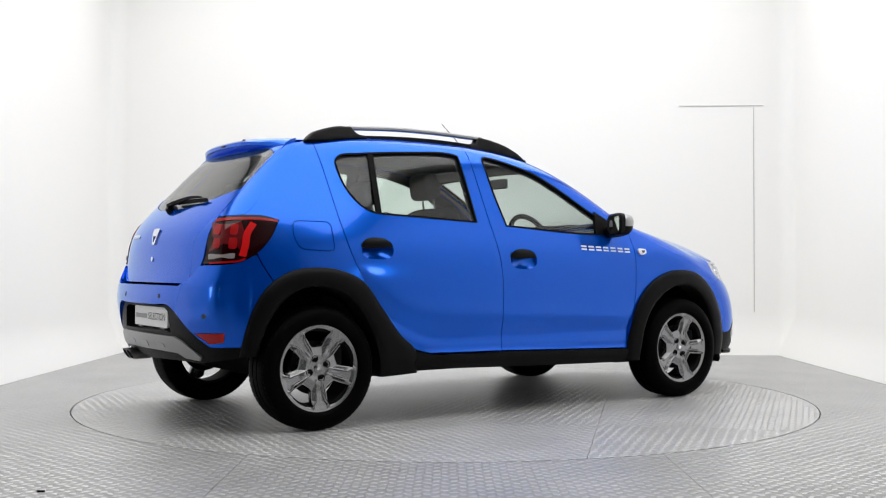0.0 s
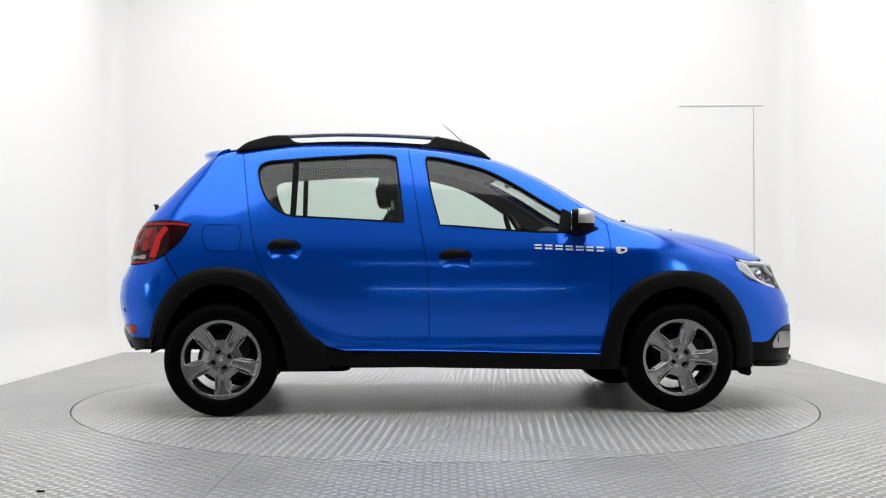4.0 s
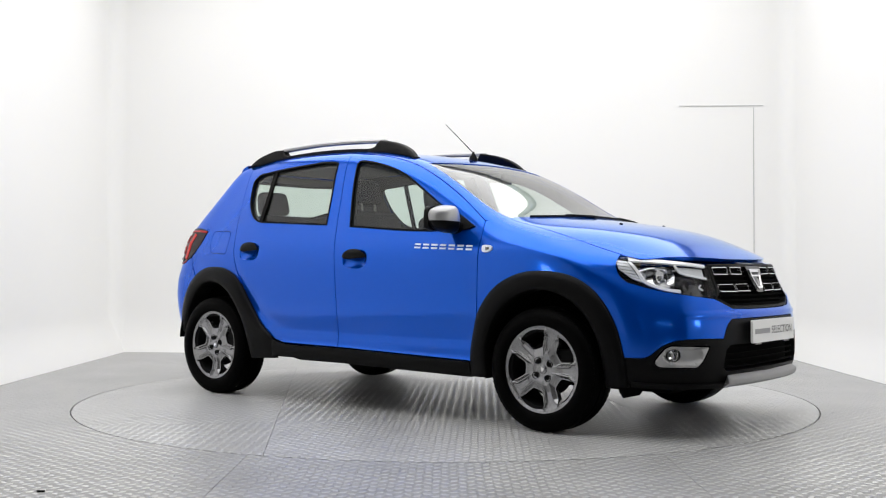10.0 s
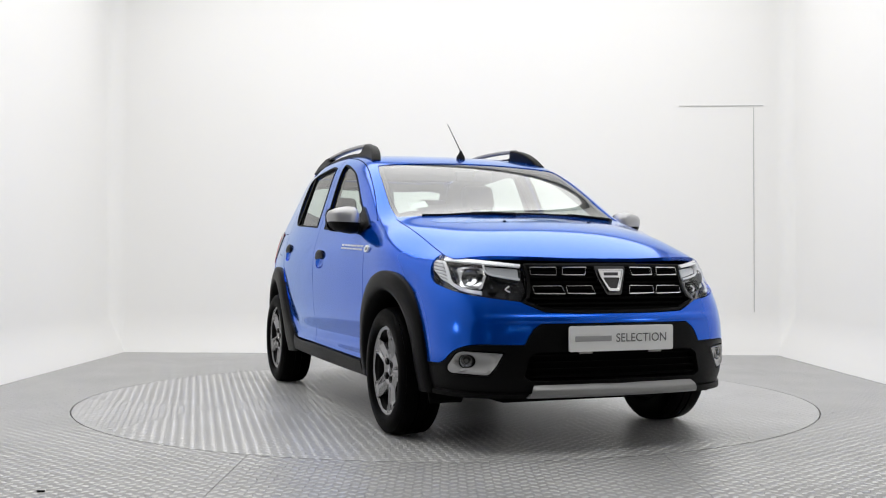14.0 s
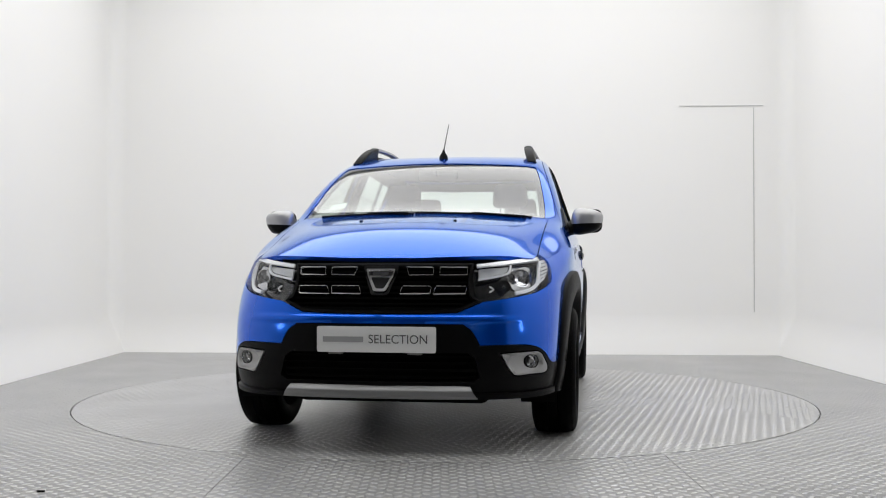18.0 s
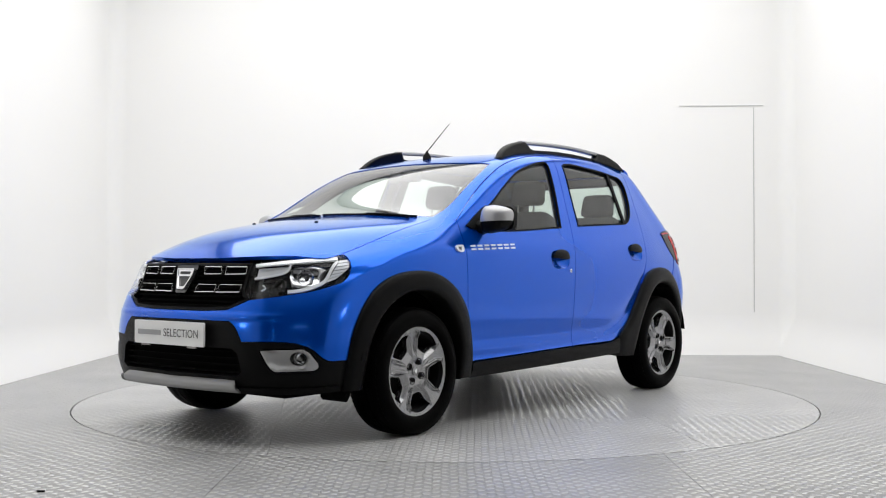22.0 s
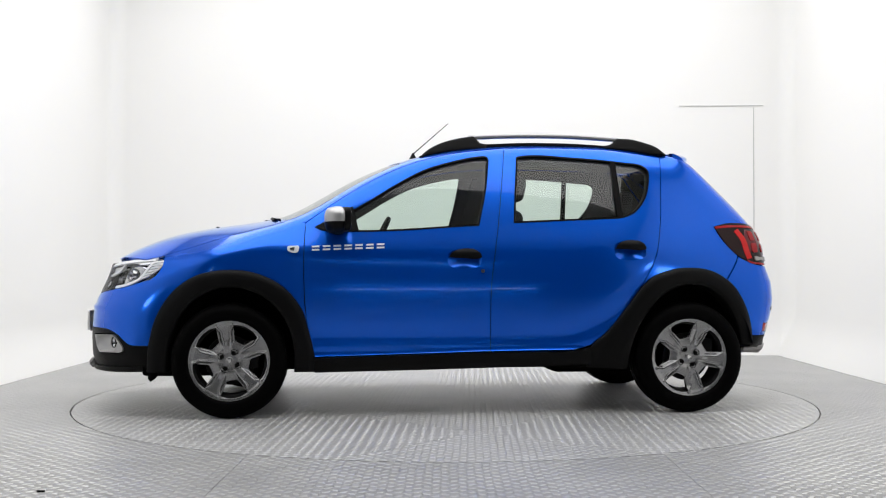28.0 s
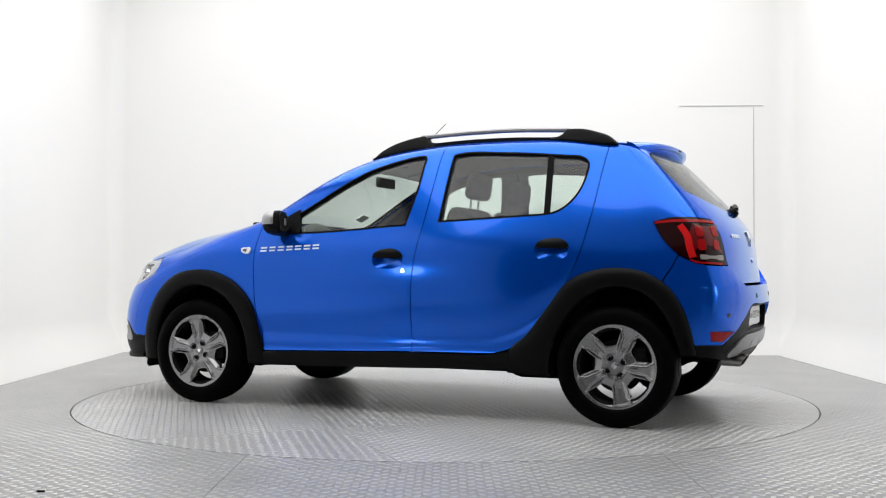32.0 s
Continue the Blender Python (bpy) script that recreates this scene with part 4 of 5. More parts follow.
# rear bumper
up_half = run([(0.0, 0.728), T_("f", 0.462, 0.728)], 0.04) + run([T_("f", 0.462, 0.728), T_("f", 0.536, 0.766), T_("f", 0.585, 0.834)], 0.03)[1:] + run([T_("f", 0.585, 0.834), T_("s", -1.71, 0.848), T_("s", -1.612, 0.889)], 0.03)[1:] \
    + run([T_("s", -1.612, 0.889), T_("s", -1.587, 0.84), T_("s", -1.532, 0.752)], 0.03)[1:] + run([T_("s", -1.532, 0.752), T_("s", -1.49, 0.72), T_("s", -1.57, 0.60), T_("s", -1.61, 0.43)], 0.04)[1:]
dn = run([T_("s", -1.61, 0.43), T_("s", -1.74, 0.432), T_("f", 0.655, 0.43)], 0.04)[1:] + run([T_("f", 0.655, 0.43), T_("f", 0.56, 0.50), T_("f", 0.44, 0.60)], 0.04)[1:] + run([T_("f", 0.44, 0.60), T_("f", 0.39, 0.626), T_("f", 0.2, 0.628), (0.0, 0.628)], 0.03)[1:]
REFL = [("f", 0.575, 0.500), ("s", -1.765, 0.505), ("s", -1.765, 0.455), ("f", 0.66, 0.447)]
refl = fillet([T_(*p) for p in REFL], 0.008)
rb = mirror2([tuple(p) for p in up_half + dn])


def ledge(a, z):
    """How far the bumper stands proud: a shelf below the tailgate that fades towards the lamps and the wheel arches."""
    return 0.030 * min(1, max(0, (0.92 - abs(a)) / 0.30)) * float(np.interp(z, (0.43, 0.52, 0.64, 0.74, 0.80, 0.85), (0.0, 0.25, 0.9, 1.0, 0.45, 0.0)))



bump = car_part("rear_bumper", sheet("rear_bumper", shrink(rb, 0.002), on_tail, [refl, [(-a, z) for a, z in refl]], 0.02, 0.045, 0.002, crown=ledge), PAINT, label="blue painted rear bumper")
RECESS = mirror2([T_("f", 0.0001, 0.618), T_("f", 0.29, 0.618), T_("f", 0.335, 0.60), T_("f", 0.36, 0.495), T_("f", 0.0001, 0.495)])
dl = [tuple(p) for p in dn[::-1]] + [T_("s", -1.61, 0.385), T_("s", -1.70, 0.375), T_("f", 0.55, 0.345), (0.0, 0.338)]
val = car_part("rear_valance", sheet("rear_valance", shrink(mirror2(dl), 0.002), on_tail, [RECESS], 0.045, 0.06, 0.003), PLASTIC, label="black plastic lower rear bumper")
part("plate_recess", sheet("plate_recess", RECESS, on_tail, (), 0.06, 0, -0.05), PLASTIC, val)
rsk = lambda a, z: (lambda g: (g[0] + g[1] * 0.014, g[1]))(on_tail(a, z))
RS = [T_("f", 0.0001, 0.478), T_("f", 0.40, 0.476), T_("f", 0.47, 0.455), T_("f", 0.58, 0.385), T_("f", 0.56, 0.365), T_("f", 0.45, 0.372), T_("f", 0.40, 0.395), T_("f", 0.0001, 0.398)]
rskid = car_part("rear_skid_plate", sheet("rear_skid_plate", mirror2(RS), rsk, (), 0.03, 0.03), SATIN, label="satin silver rear skid plate")
for y in (-0.22, 0.0, 0.22):
    part("skid_slot", sheet("skid_slot", fillet([(y - 0.06, 0.412), (y + 0.06, 0.412), (y + 0.05, 0.44), (y - 0.05, 0.44)], 0.008), on_rear, (), 0.03, 0.004, 0.0155), SATIN_DARK, rskid)
for s in (1, -1):
    car_part("rear_reflector", sheet("rear_reflector", [(s * a, z) for a, z in shrink(refl, 0.002)], on_tail, (), 0.03, 0.012, 0.002, crown=ledge), RED_DEEP, label="red bumper reflector")
    for y, z in ((0.27, 0.672), (0.66, 0.585)):
        a, zz = T_("f", y, z)
        c = [(s * (a + 0.012 * math.cos(t)), zz + 0.012 * math.sin(t)) for t in np.linspace(0, 2 * math.pi, 17)[:-1]]
        part("parking_sensor", sheet("parking_sensor", c, on_tail, (), 0.02, 0.003, 0.004, crown=ledge), INK, bump, "round parking sensor")
flat_rear = lambda y, z: (Vector((-1.884, y, z)), Vector((-1, 0, 0.0)))
plate("rear_plate", flat_rear, -1, 0.508, 0.614, 0.262, 0.004)
ex = run([(-1.45, 0.30, 0.28), (-1.65, 0.36, 0.345), (-1.79, 0.372, 0.346)], 0.05)
pipe = car_part("exhaust_pipe", sweep(ex, ring(0.022, 14)), LINER, label="dark exhaust pipe with two steel tips")
for dy in (-0.036, 0.036):
    tip = [(-1.775, 0.372 + dy, 0.336), (-1.83, 0.375 + dy, 0.335), (-1.888, 0.378 + dy, 0.334)]
    bm = sweep(tip, [(0.034 * c, 0.031 * q) for c, q in ring(1.0, 16)])
    mouth = sweep([(-1.8865, 0.378 + dy, 0.334), (-1.890, 0.378 + dy, 0.334)], [(0.029 * c, 0.026 * q) for c, q in ring(1.0, 16)])
    for v in list(bm.verts) + list(mouth.verts):          # the mouth is cut aslant
        if v.co.x < -1.86:
            v.co.x -= (v.co.z - 0.334) * 0.6
    part("tip", bm, STEEL, pipe)
    part("tip_mouth", mouth, LINER, pipe)


# ---- cladding, wheels, rails and fittings ----
def arch(outer, inner, s, name, n=72):
    """A wheel arch moulding between two curves in side view, proud of the body, with a lip turned into the wheel well."""
    def even(pts):
        c = np.array(run(pts, 0.01))
        d = np.concatenate([[0], np.cumsum(np.linalg.norm(np.diff(c, axis=0), axis=1))])
        t = np.linspace(0, d[-1], n)
        return np.stack([np.interp(t, d, c[:, 0]), np.interp(t, d, c[:, 1])], 1)
    a, b = even(outer), even(inner)
    across = ((0.0, -0.006), (0.0, 0.012), (0.05, 0.021), (0.35, 0.030), (0.75, 0.034), (0.93, 0.031), (1.0, 0.022), (1.0, -0.09))
    verts, faces = [], []
    side = on_side(s)
    for i in range(n):
        for w, off in across:
            x, z = a[i] + (b[i] - a[i]) * w
            xs, zs = a[i] + (b[i] - a[i]) * min(w, 0.6)
            y = abs(side(xs, max(zs, 0.26))[0].y)
            verts.append((x, s * (y + off), z))
    m = len(across)
    for i in range(n - 1):
        for j in range(m - 1):
            faces.append((i * m + j, i * m + j + 1, (i + 1) * m + j + 1, (i + 1) * m + j))
    faces += [tuple(range(m)), tuple((n - 1) * m + j for j in reversed(range(m)))]
    return car_part(name, shade(bmesh_from(verts, faces), 50), PLASTIC, label="black plastic wheel arch moulding")


IN_F = [(1.632, 0.25), (1.63, 0.33), (1.61, 0.45), (1.555, 0.57), (1.475, 0.655), (1.385, 0.70), (1.295, 0.715), (1.195, 0.70), (1.095, 0.65), (1.01, 0.56), (0.958, 0.44), (0.945, 0.33), (0.945, 0.25)]
OUT_F = [(1.745, 0.25)] + FRONT_ARCH[1:-1] + [(0.838, 0.36), (0.83, 0.25)]
IN_R = [(-0.93, 0.25), (-0.945, 0.35), (-0.985, 0.47), (-1.05, 0.58), (-1.135, 0.67), (-1.225, 0.715), (-1.31, 0.728), (-1.40, 0.713), (-1.49, 0.655), (-1.56, 0.56), (-1.605, 0.44), (-1.612, 0.385)]
OUT_R = [(-0.70, 0.26), (-0.71, 0.36), (-0.745, 0.41), (-0.802, 0.453), (-0.926, 0.602), (-1.054, 0.757), (-1.182, 0.813), (-1.31, 0.826), (-1.438, 0.807), (-1.566, 0.728), (-1.646, 0.602), (-1.693, 0.43), (-1.696, 0.385)]
SILL = outline([(0.835, 0.246), (0.333, 0.256), (-0.72, 0.283)], [(-0.72, 0.38)], [(-0.62, 0.360), (-0.144, 0.355), (0.835, 0.330)], [(0.835, 0.246)], step=0.05)
for s in (1, -1):
    arch(OUT_F, IN_F, s, "front_arch_moulding")
    arch(OUT_R, IN_R, s, "rear_arch_moulding")
    dome = lambda x, z: 0.012 * max(0, 1 - ((z - 0.31) / 0.06) ** 2)
    car_part("sill_moulding", sheet("sill_moulding", shrink(SILL, 0.001), on_side(s), (), 0.03, 0.05, 0.014, crown=dome), PLASTIC, label="black plastic sill moulding")
    for hx in (1.2945, -1.2945):
        bm = lathe([(0.0, -0.30), (0.385, -0.30), (0.385, 0.065)], 40, "y", {(1, 1): 8, (1, -1): -14, (-1, 1): -14, (-1, -1): 2}[1 if hx > 0 else -1, s], 186)
        bmesh.ops.transform(bm, matrix=Matrix.Translation((hx, s * (0.735 + (0.01 if s > 0 else 0.0)), 0.335)) @ (Matrix() if s > 0 else Matrix.Rotation(math.pi, 4, "Z")), verts=bm.verts)
        car_part("wheel_well", bm, LINER, label="black wheel well liner")
    # air deflector before the front wheel
    flap = [(1.690, 0.27), (1.728, 0.27), (1.738, 0.215), (1.722, 0.198), (1.700, 0.225)]
    v = [(x, s * y, z) for y in (0.60, 0.76) for x, z in flap]
    bm = bmesh_from(v, [tuple(range(5)), tuple(range(9, 4, -1))] + [(k, k + 5, (k + 1) % 5 + 5, (k + 1) % 5) for k in range(5)])
    bmesh.ops.recalc_face_normals(bm, faces=bm.faces)
    car_part("air_deflector", bm, LINER, label="black air deflector before the wheel")


def rim_face():
    """A five-spoke face cut from a disc, with ridged spokes; drawn in (x, z), outer side towards +y."""
    pockets = []
    for k in range(5):
        a0 = radians(90 + 36 + 72 * k)
        pts = []
        for da, r in ((-22.5, 0.196), (-11, 0.2035), (0, 0.205), (11, 0.2035), (22.5, 0.196), (20.0, 0.166), (15.0, 0.114), (0, 0.108), (-15.0, 0.114), (-20.0, 0.166)):
            a = a0 + radians(da)
            pts.append((r * math.cos(a), r * math.sin(a)))
        pockets.append(fillet(pts, 0.007, 3))

    def h(x, z):
        """Height of the face: a shallow dish, flat spokes that open out at the tip between two ridges, facets towards the pockets, a flat hub and a raised lip."""
        r = math.hypot(x, z)
        a = (math.degrees(math.atan2(z, x)) - 90 + 36) % 72 - 36
        d = abs(r * math.sin(radians(a)))
        dish = 0.016 * min(1, max(0, (r - 0.05) / 0.15)) ** 1.2
        w = float(np.interp(r, (0.045, 0.085, 0.145, 0.164, 0.180, 0.190), (0.006, 0.0100, 0.0150, 0.0165, 0.028, 0.034)))
        wall = min(1, max(0, (d - w) / 0.0055))
        side = float(np.interp(d - w, (0.0055, 0.0085, 0.024), (0.0, 0.0, -0.017)))
        spoke = -0.006 + 0.0125 * wall * wall * (3 - 2 * wall) + side
        q = r * math.cos(radians(36 - abs(a)))
        facet = float(np.interp(q, (0.070, 0.110), (0.004, -0.013))) if r * math.cos(radians(a)) < 0.15 else -1.0
        spoke = max(spoke, facet)
        inner = min(1, max(0, (r - 0.044) / 0.016))
        outer = min(1, max(0, (0.207 - r) / 0.016))
        lip = 0.003 * max(0, 1 - abs(r - 0.219) / 0.008)
        return -0.016 + dish + spoke * inner * outer + lip

    def place(x, z):
        e = 0.002
        n = Vector((-(h(x + e, z) - h(x - e, z)) / (2 * e), 1, -(h(x, z + e) - h(x, z - e)) / (2 * e))).normalized()
        return Vector((x, h(x, z), z)), n
    disc = [(0.228 * math.cos(t), 0.228 * math.sin(t)) for t in np.linspace(0, 2 * math.pi, 73)[:-1]]
    return sheet("rim", disc, place, pockets, 0.0040, 0.03)


RIM = rim_face()
TYRE_PROFILE = [(0.208, -0.098), (0.225, -0.106), (0.262, -0.109), (0.295, -0.100), (0.309, -0.085), (0.3135, -0.065), (0.316, -0.035), (0.316, -0.026), (0.307, -0.025), (0.307, -0.018), (0.316, -0.017),
                (0.316, 0.017), (0.307, 0.018), (0.307, 0.025), (0.316, 0.026), (0.316, 0.035), (0.3135, 0.065), (0.309, 0.085), (0.295, 0.100), (0.285, 0.1035), (0.283, 0.1055), (0.262, 0.109), (0.240, 0.1085), (0.236, 0.1065), (0.233, 0.106), (0.226, 0.100), (0.220, 0.092)]


def wheel(hx, s, y, turn):
    """A tyre on a five-spoke rim; the rim's face looks outwards on the side s."""
    root = car_part("wheel", lathe(TYRE_PROFILE, 72), RUBBER, label="black tyre on a silver five-spoke alloy wheel")
    root.matrix_local = axle @ pose(hx, s * y, 0.314) @ (Matrix() if s > 0 else Matrix.Rotation(math.pi, 4, "Z"))
    spin = Matrix.Rotation(radians(turn), 4, "Y")
    # tread blocks on the shoulders
    bm = bmesh.new()
    for i in range(72):
        for sg in (-1, 1):
            t = Matrix.Rotation(2 * math.pi * i / 72, 4, "Y") @ Matrix.Translation((0.3076, sg * 0.066, 0)) @ Matrix.Rotation(sg * 0.14, 4, "Y") @ Matrix.Rotation(sg * -0.25, 4, "X")
            got = bmesh.ops.create_cube(bm, size=1)["verts"]
            bmesh.ops.scale(bm, vec=(0.0035, 0.046, 0.019), verts=got)
            bmesh.ops.transform(bm, matrix=t, verts=got)
    tread = part("tread_pattern", bm, RUBBER, root, kind="stuff")
    tread.matrix_local = Matrix()
    r = part("rim", RIM, ALLOY, root, "silver five-spoke alloy rim")
    r.matrix_local = pose(0, 0.086, 0) @ spin
    # barrel, disc, carrier and caliper share the colour that holds the pockets' shade
    part("rim_barrel", lathe([(0.222, 0.090), (0.210, 0.075), (0.192, 0.066), (0.186, 0.0), (0.192, -0.09), (0.205, -0.10)], 56), ALLOY_SHADED, root)
    part("brake_disc", lathe([(0.03, 0.012), (0.135, 0.012), (0.137, 0.0), (0.135, -0.012), (0.03, -0.012)], 40), ALLOY_SHADED, root).matrix_local = pose(0, 0.01, 0)
    part("hub_carrier", lathe([(0.0, 0.045), (0.07, 0.045), (0.075, 0.0), (0.075, -0.12), (0.0, -0.12)], 28), ALLOY_SHADED, root)
    part("brake_caliper", box((0.08, 0.07, 0.15), (-0.115, 0.01, 0.03), 0.015), ALLOY_SHADED, root)
    cap = part("hub_cap", lathe([(0.0, 0.006), (0.018, 0.005), (0.022, 0.002), (0.023, -0.006)], 28), ALLOY, root)
    cap.matrix_local = pose(0, 0.0715, 0) @ spin
    mark = bmesh_from([(-0.011, 0.0065, 0.009), (0.011, 0.0065, 0.009), (0.004, 0.0065, -0.010), (-0.004, 0.0065, -0.010)], [(0, 1, 2, 3)])
    part("cap_mark", mark, CHROME, cap)
    for k in range(4):
        a = radians(36 + 90 * k)
        bm = lathe([(0.0, 0.004), (0.007, 0.004), (0.008, 0.0), (0.0135, -0.001), (0.0155, 0.005), (0.0175, 0.005), (0.0180, -0.012)], 16)
        bmesh.ops.transform(bm, matrix=Matrix.Translation((0.0525 * math.cos(a), 0.0735, 0.0525 * math.sin(a))), verts=bm.verts)
        part("wheel_bolt", bm, SEAL, root).matrix_local = spin
    return root


wheel(1.2945, 1, 0.742, 8)
wheel(1.2945, -1, 0.742, -18.5)
wheel(-1.2945, 1, 0.732, -24)
wheel(-1.2945, -1, 0.732, -33)

# roof rails
for s in (1, -1):
    def slab(poly, thick, y0, lean=0.35):
        """A rounded block cut from a side outline, leaning in with height."""
        v, f, rings = fill2d(poly, (), 0.03)
        verts, faces = [], []
        n = len(v)
        inner = inside(v, poly)
        for d in (1, -1):
            for (x, z) in v:
                verts.append((x, s * (y0 - lean * (z - 1.50)) + d * thick / 2, z))
        faces = [t for t in f] + [tuple(n + i for i in reversed(t)) for t in f]
        r = rings[0]
        faces += [(r[i], r[(i + 1) % len(r)], n + r[(i + 1) % len(r)], n + r[i]) for i in range(len(r))]
        bm = bmesh_from(verts, faces)
        rim = [e for e in bm.edges if len(e.link_faces) == 2 and e.calc_face_angle(0) > 1.0]
        bmesh.ops.bevel(bm, geom=rim, offset=0.012, segments=3, affect="EDGES", profile=0.5)
        return shade(bm, 50)
    y0 = 0.535
    front = outline([(0.235, on_top(0.235, 0.53)[0].z - 0.006), (0.19, 1.508), (0.12, 1.548), (0.03, 1.578), (-0.085, 1.600)], [(-0.11, 1.578), (-0.125, 1.558), (-0.17, 1.552)], [(x, on_top(x, 0.53)[0].z - 0.008) for x in (-0.17, -0.05, 0.06, 0.16, 0.235)], step=0.02)
    back = outline([(-0.86, 1.553), (-0.905, 1.556), (-0.935, 1.575), (-0.95, 1.597)], [(-1.04, 1.594), (-1.12, 1.574), (-1.19, 1.548), (-1.255, on_top(-1.255, 0.53)[0].z - 0.006)], [(x, on_top(x, 0.53)[0].z - 0.008) for x in (-1.15, -1.05, -0.95, -0.86)], [(-0.86, 1.553)], step=0.02)
    rail = car_part("roof_rail", slab(front, 0.055, y0), PLASTIC, label="roof rail with black feet and a silver bar")
    part("rear_foot", slab(back, 0.055, y0), PLASTIC, rail)
    top = run([(-0.06, 1.590), (-0.35, 1.603), (-0.65, 1.605), (-0.96, 1.590)], 0.06)
    part("rail_bar", sweep([(x, s * (y0 - 0.35 * (z - 1.50)), z) for x, z in top], [(0.021 * c, 0.011 * q) for c, q in ((-1, -0.6), (-1, 0.4), (-0.7, 1), (0.7, 1), (1, 0.4), (1, -0.6), (0.7, -1), (-0.7, -1))]), SATIN_DARK, rail, "dull silver rail bar")
    low = run([(-0.12, 1.540), (-0.40, 1.553), (-0.65, 1.553), (-0.90, 1.542)], 0.06)
    part("rail_base", sweep([(x, s * (y0 - 0.02), z) for x, z in low], [(0.024, -0.02), (0.022, 0.008), (-0.022, 0.008), (-0.024, -0.02)]), PLASTIC, rail)

# mirrors
for s in (1, -1):
    def shell(t0, t1, grow=1.0):
        """The mirror housing's rounded shell between two heights (0 bottom, 1 top)."""
        verts, faces = [], []
        rows, cols = 9, 28
        for i in range(rows):
            t = t0 + (t1 - t0) * i / (rows - 1)
            v = -1 + 2 * t
            w = max(0.0, 1 - abs(v) ** 2.6) ** (1 / 2.6)
            for c in range(cols):
                a = 2 * math.pi * c / cols
                ca, sa = math.cos(a), math.sin(a)
                ey = math.copysign(abs(sa) ** 0.85, sa)
                ex = math.copysign(abs(ca) ** 0.9, ca)
                x = 0.705 + (0.078 * ex if ex > 0 else 0.050 * ex) * (0.35 + 0.65 * w) * grow
                y = 0.888 + 0.088 * ey * (0.35 + 0.65 * w) * grow + 0.01 * v
                z = 1.086 + 0.070 * v * grow - 0.016 * (y - 0.888) / 0.09 * v
                verts.append((x - 0.10 * (y - 0.88), s * y, z))
        for i in range(rows - 1):
            for c in range(cols):
                d = (c + 1) % cols
                faces.append((i * cols + c, i * cols + d, (i + 1) * cols + d, (i + 1) * cols + c))
        faces += [tuple(range(cols)), tuple((rows - 1) * cols + c for c in reversed(range(cols)))]
        return shade(bmesh_from(verts, faces), 50)
    mir = car_part("door_mirror", shell(0.0, 0.40), PLASTIC, label="door mirror with a silver cap and black base")
    part("mirror_cap", shell(0.40, 1.0, 1.012), CAP, mir, "satin silver mirror cap")
    def face(w, h, r, x0, x1, inset, lean_=0.22):
        """A rounded upright plate facing the rear, its edge softened."""
        rr = fillet([(-w, -h), (w, -h), (w, h), (-w, h)], r, 6)
        verts, faces, n = [], [], len(rr)
        for x, k in ((x0, 1 - inset / w), (x0 + 0.006, 1.0), (x1, 1.0)):
            verts += [(x - lean_ * a, s * (0.888 + a * k), 1.086 + b * k + 0.004 * a / w) for a, b in rr]
        for c in range(2):
            faces += [(c * n + i, c * n + (i + 1) % n, (c + 1) * n + (i + 1) % n, (c + 1) * n + i) for i in range(n)]
        faces += [tuple(range(n)), tuple(2 * n + i for i in reversed(range(n)))]
        return shade(bmesh_from(verts, faces), 50)
    part("mirror_rear_rim", face(0.085, 0.066, 0.045, 0.655, 0.690, 0.008), PLASTIC, mir)
    part("mirror_glass", face(0.068, 0.054, 0.034, 0.6525, 0.6590, 0.001, 0.25), MIRROR, mir, "mirror glass")
    arm = [(0.71, s * 0.74, 1.040), (0.71, s * 0.79, 1.044), (0.70, s * 0.84, 1.060)]
    part("mirror_arm", sweep(run(arm, 0.03), ring(0.050, 14, 0.8)), PLASTIC, mir)

# aerial, screen wipers, cowl, washer jets
ant = car_part("aerial", lathe([(0.0, 0.045), (0.006, 0.043), (0.010, 0.03), (0.026, 0.004), (0.028, -0.02)], 20, "z"), PLASTIC, label="thin black roof aerial")
ant.matrix_local = axle @ pose(0.225, 0, 1.507)
part("aerial_rod", sweep([(0, 0, 0.035), (-0.11, 0, 0.133), (-0.222, 0, 0.232)], ring(0.0027, 8), scale=[1.3, 1, 0.8]), SEAL, ant)
for y0, y1, x0, nm in ((0.60, -0.02, 0.0, "screen_wiper"), (-0.02, -0.55, 0.0, "screen_wiper")):
    def on_scr(y, up):
        x = float(np.interp(abs(y), [0, 0.2, 0.44, 0.60, 0.67], [1.118, 1.105, 1.07, 1.022, 0.988])) - up
        p, n = on_top(x, y)
        return p, n
    ys = np.linspace(y0, y1, 13)
    ups = np.linspace(-0.010, 0.010, 13) if y0 > 0 else np.linspace(-0.014, 0.002, 13)
    blade = [(lambda g: g[0] + g[1] * 0.005)(on_scr(y, u)) for y, u in zip(ys, ups)]
    w = car_part(nm, sweep(blade, [(0.006, -0.006), (0.003, 0.004), (-0.003, 0.004), (-0.006, -0.006)]), SEAL, label="black windscreen wiper")
    ys2, ups2 = np.linspace(y0 - 0.04, (y0 + y1) / 2, 9), np.linspace(-0.025, 0.004, 9)
    armp = [(lambda g: g[0] + g[1] * 0.011)(on_scr(y, u)) for y, u in zip(ys2, ups2)]
    part("wiper_arm", sweep(armp, [(0.010, -0.004), (0.007, 0.004), (-0.007, 0.004), (-0.010, -0.004)], scale=list(np.linspace(0.95, 0.6, 9))), PLASTIC, w)
    bm = lathe([(0.0, 0.003), (0.012, 0.002), (0.014, -0.03)], 14, "z")
    bmesh.ops.transform(bm, matrix=Matrix.Translation(armp[0]), verts=bm.verts)
    part("wiper_pivot", bm, PLASTIC, w)
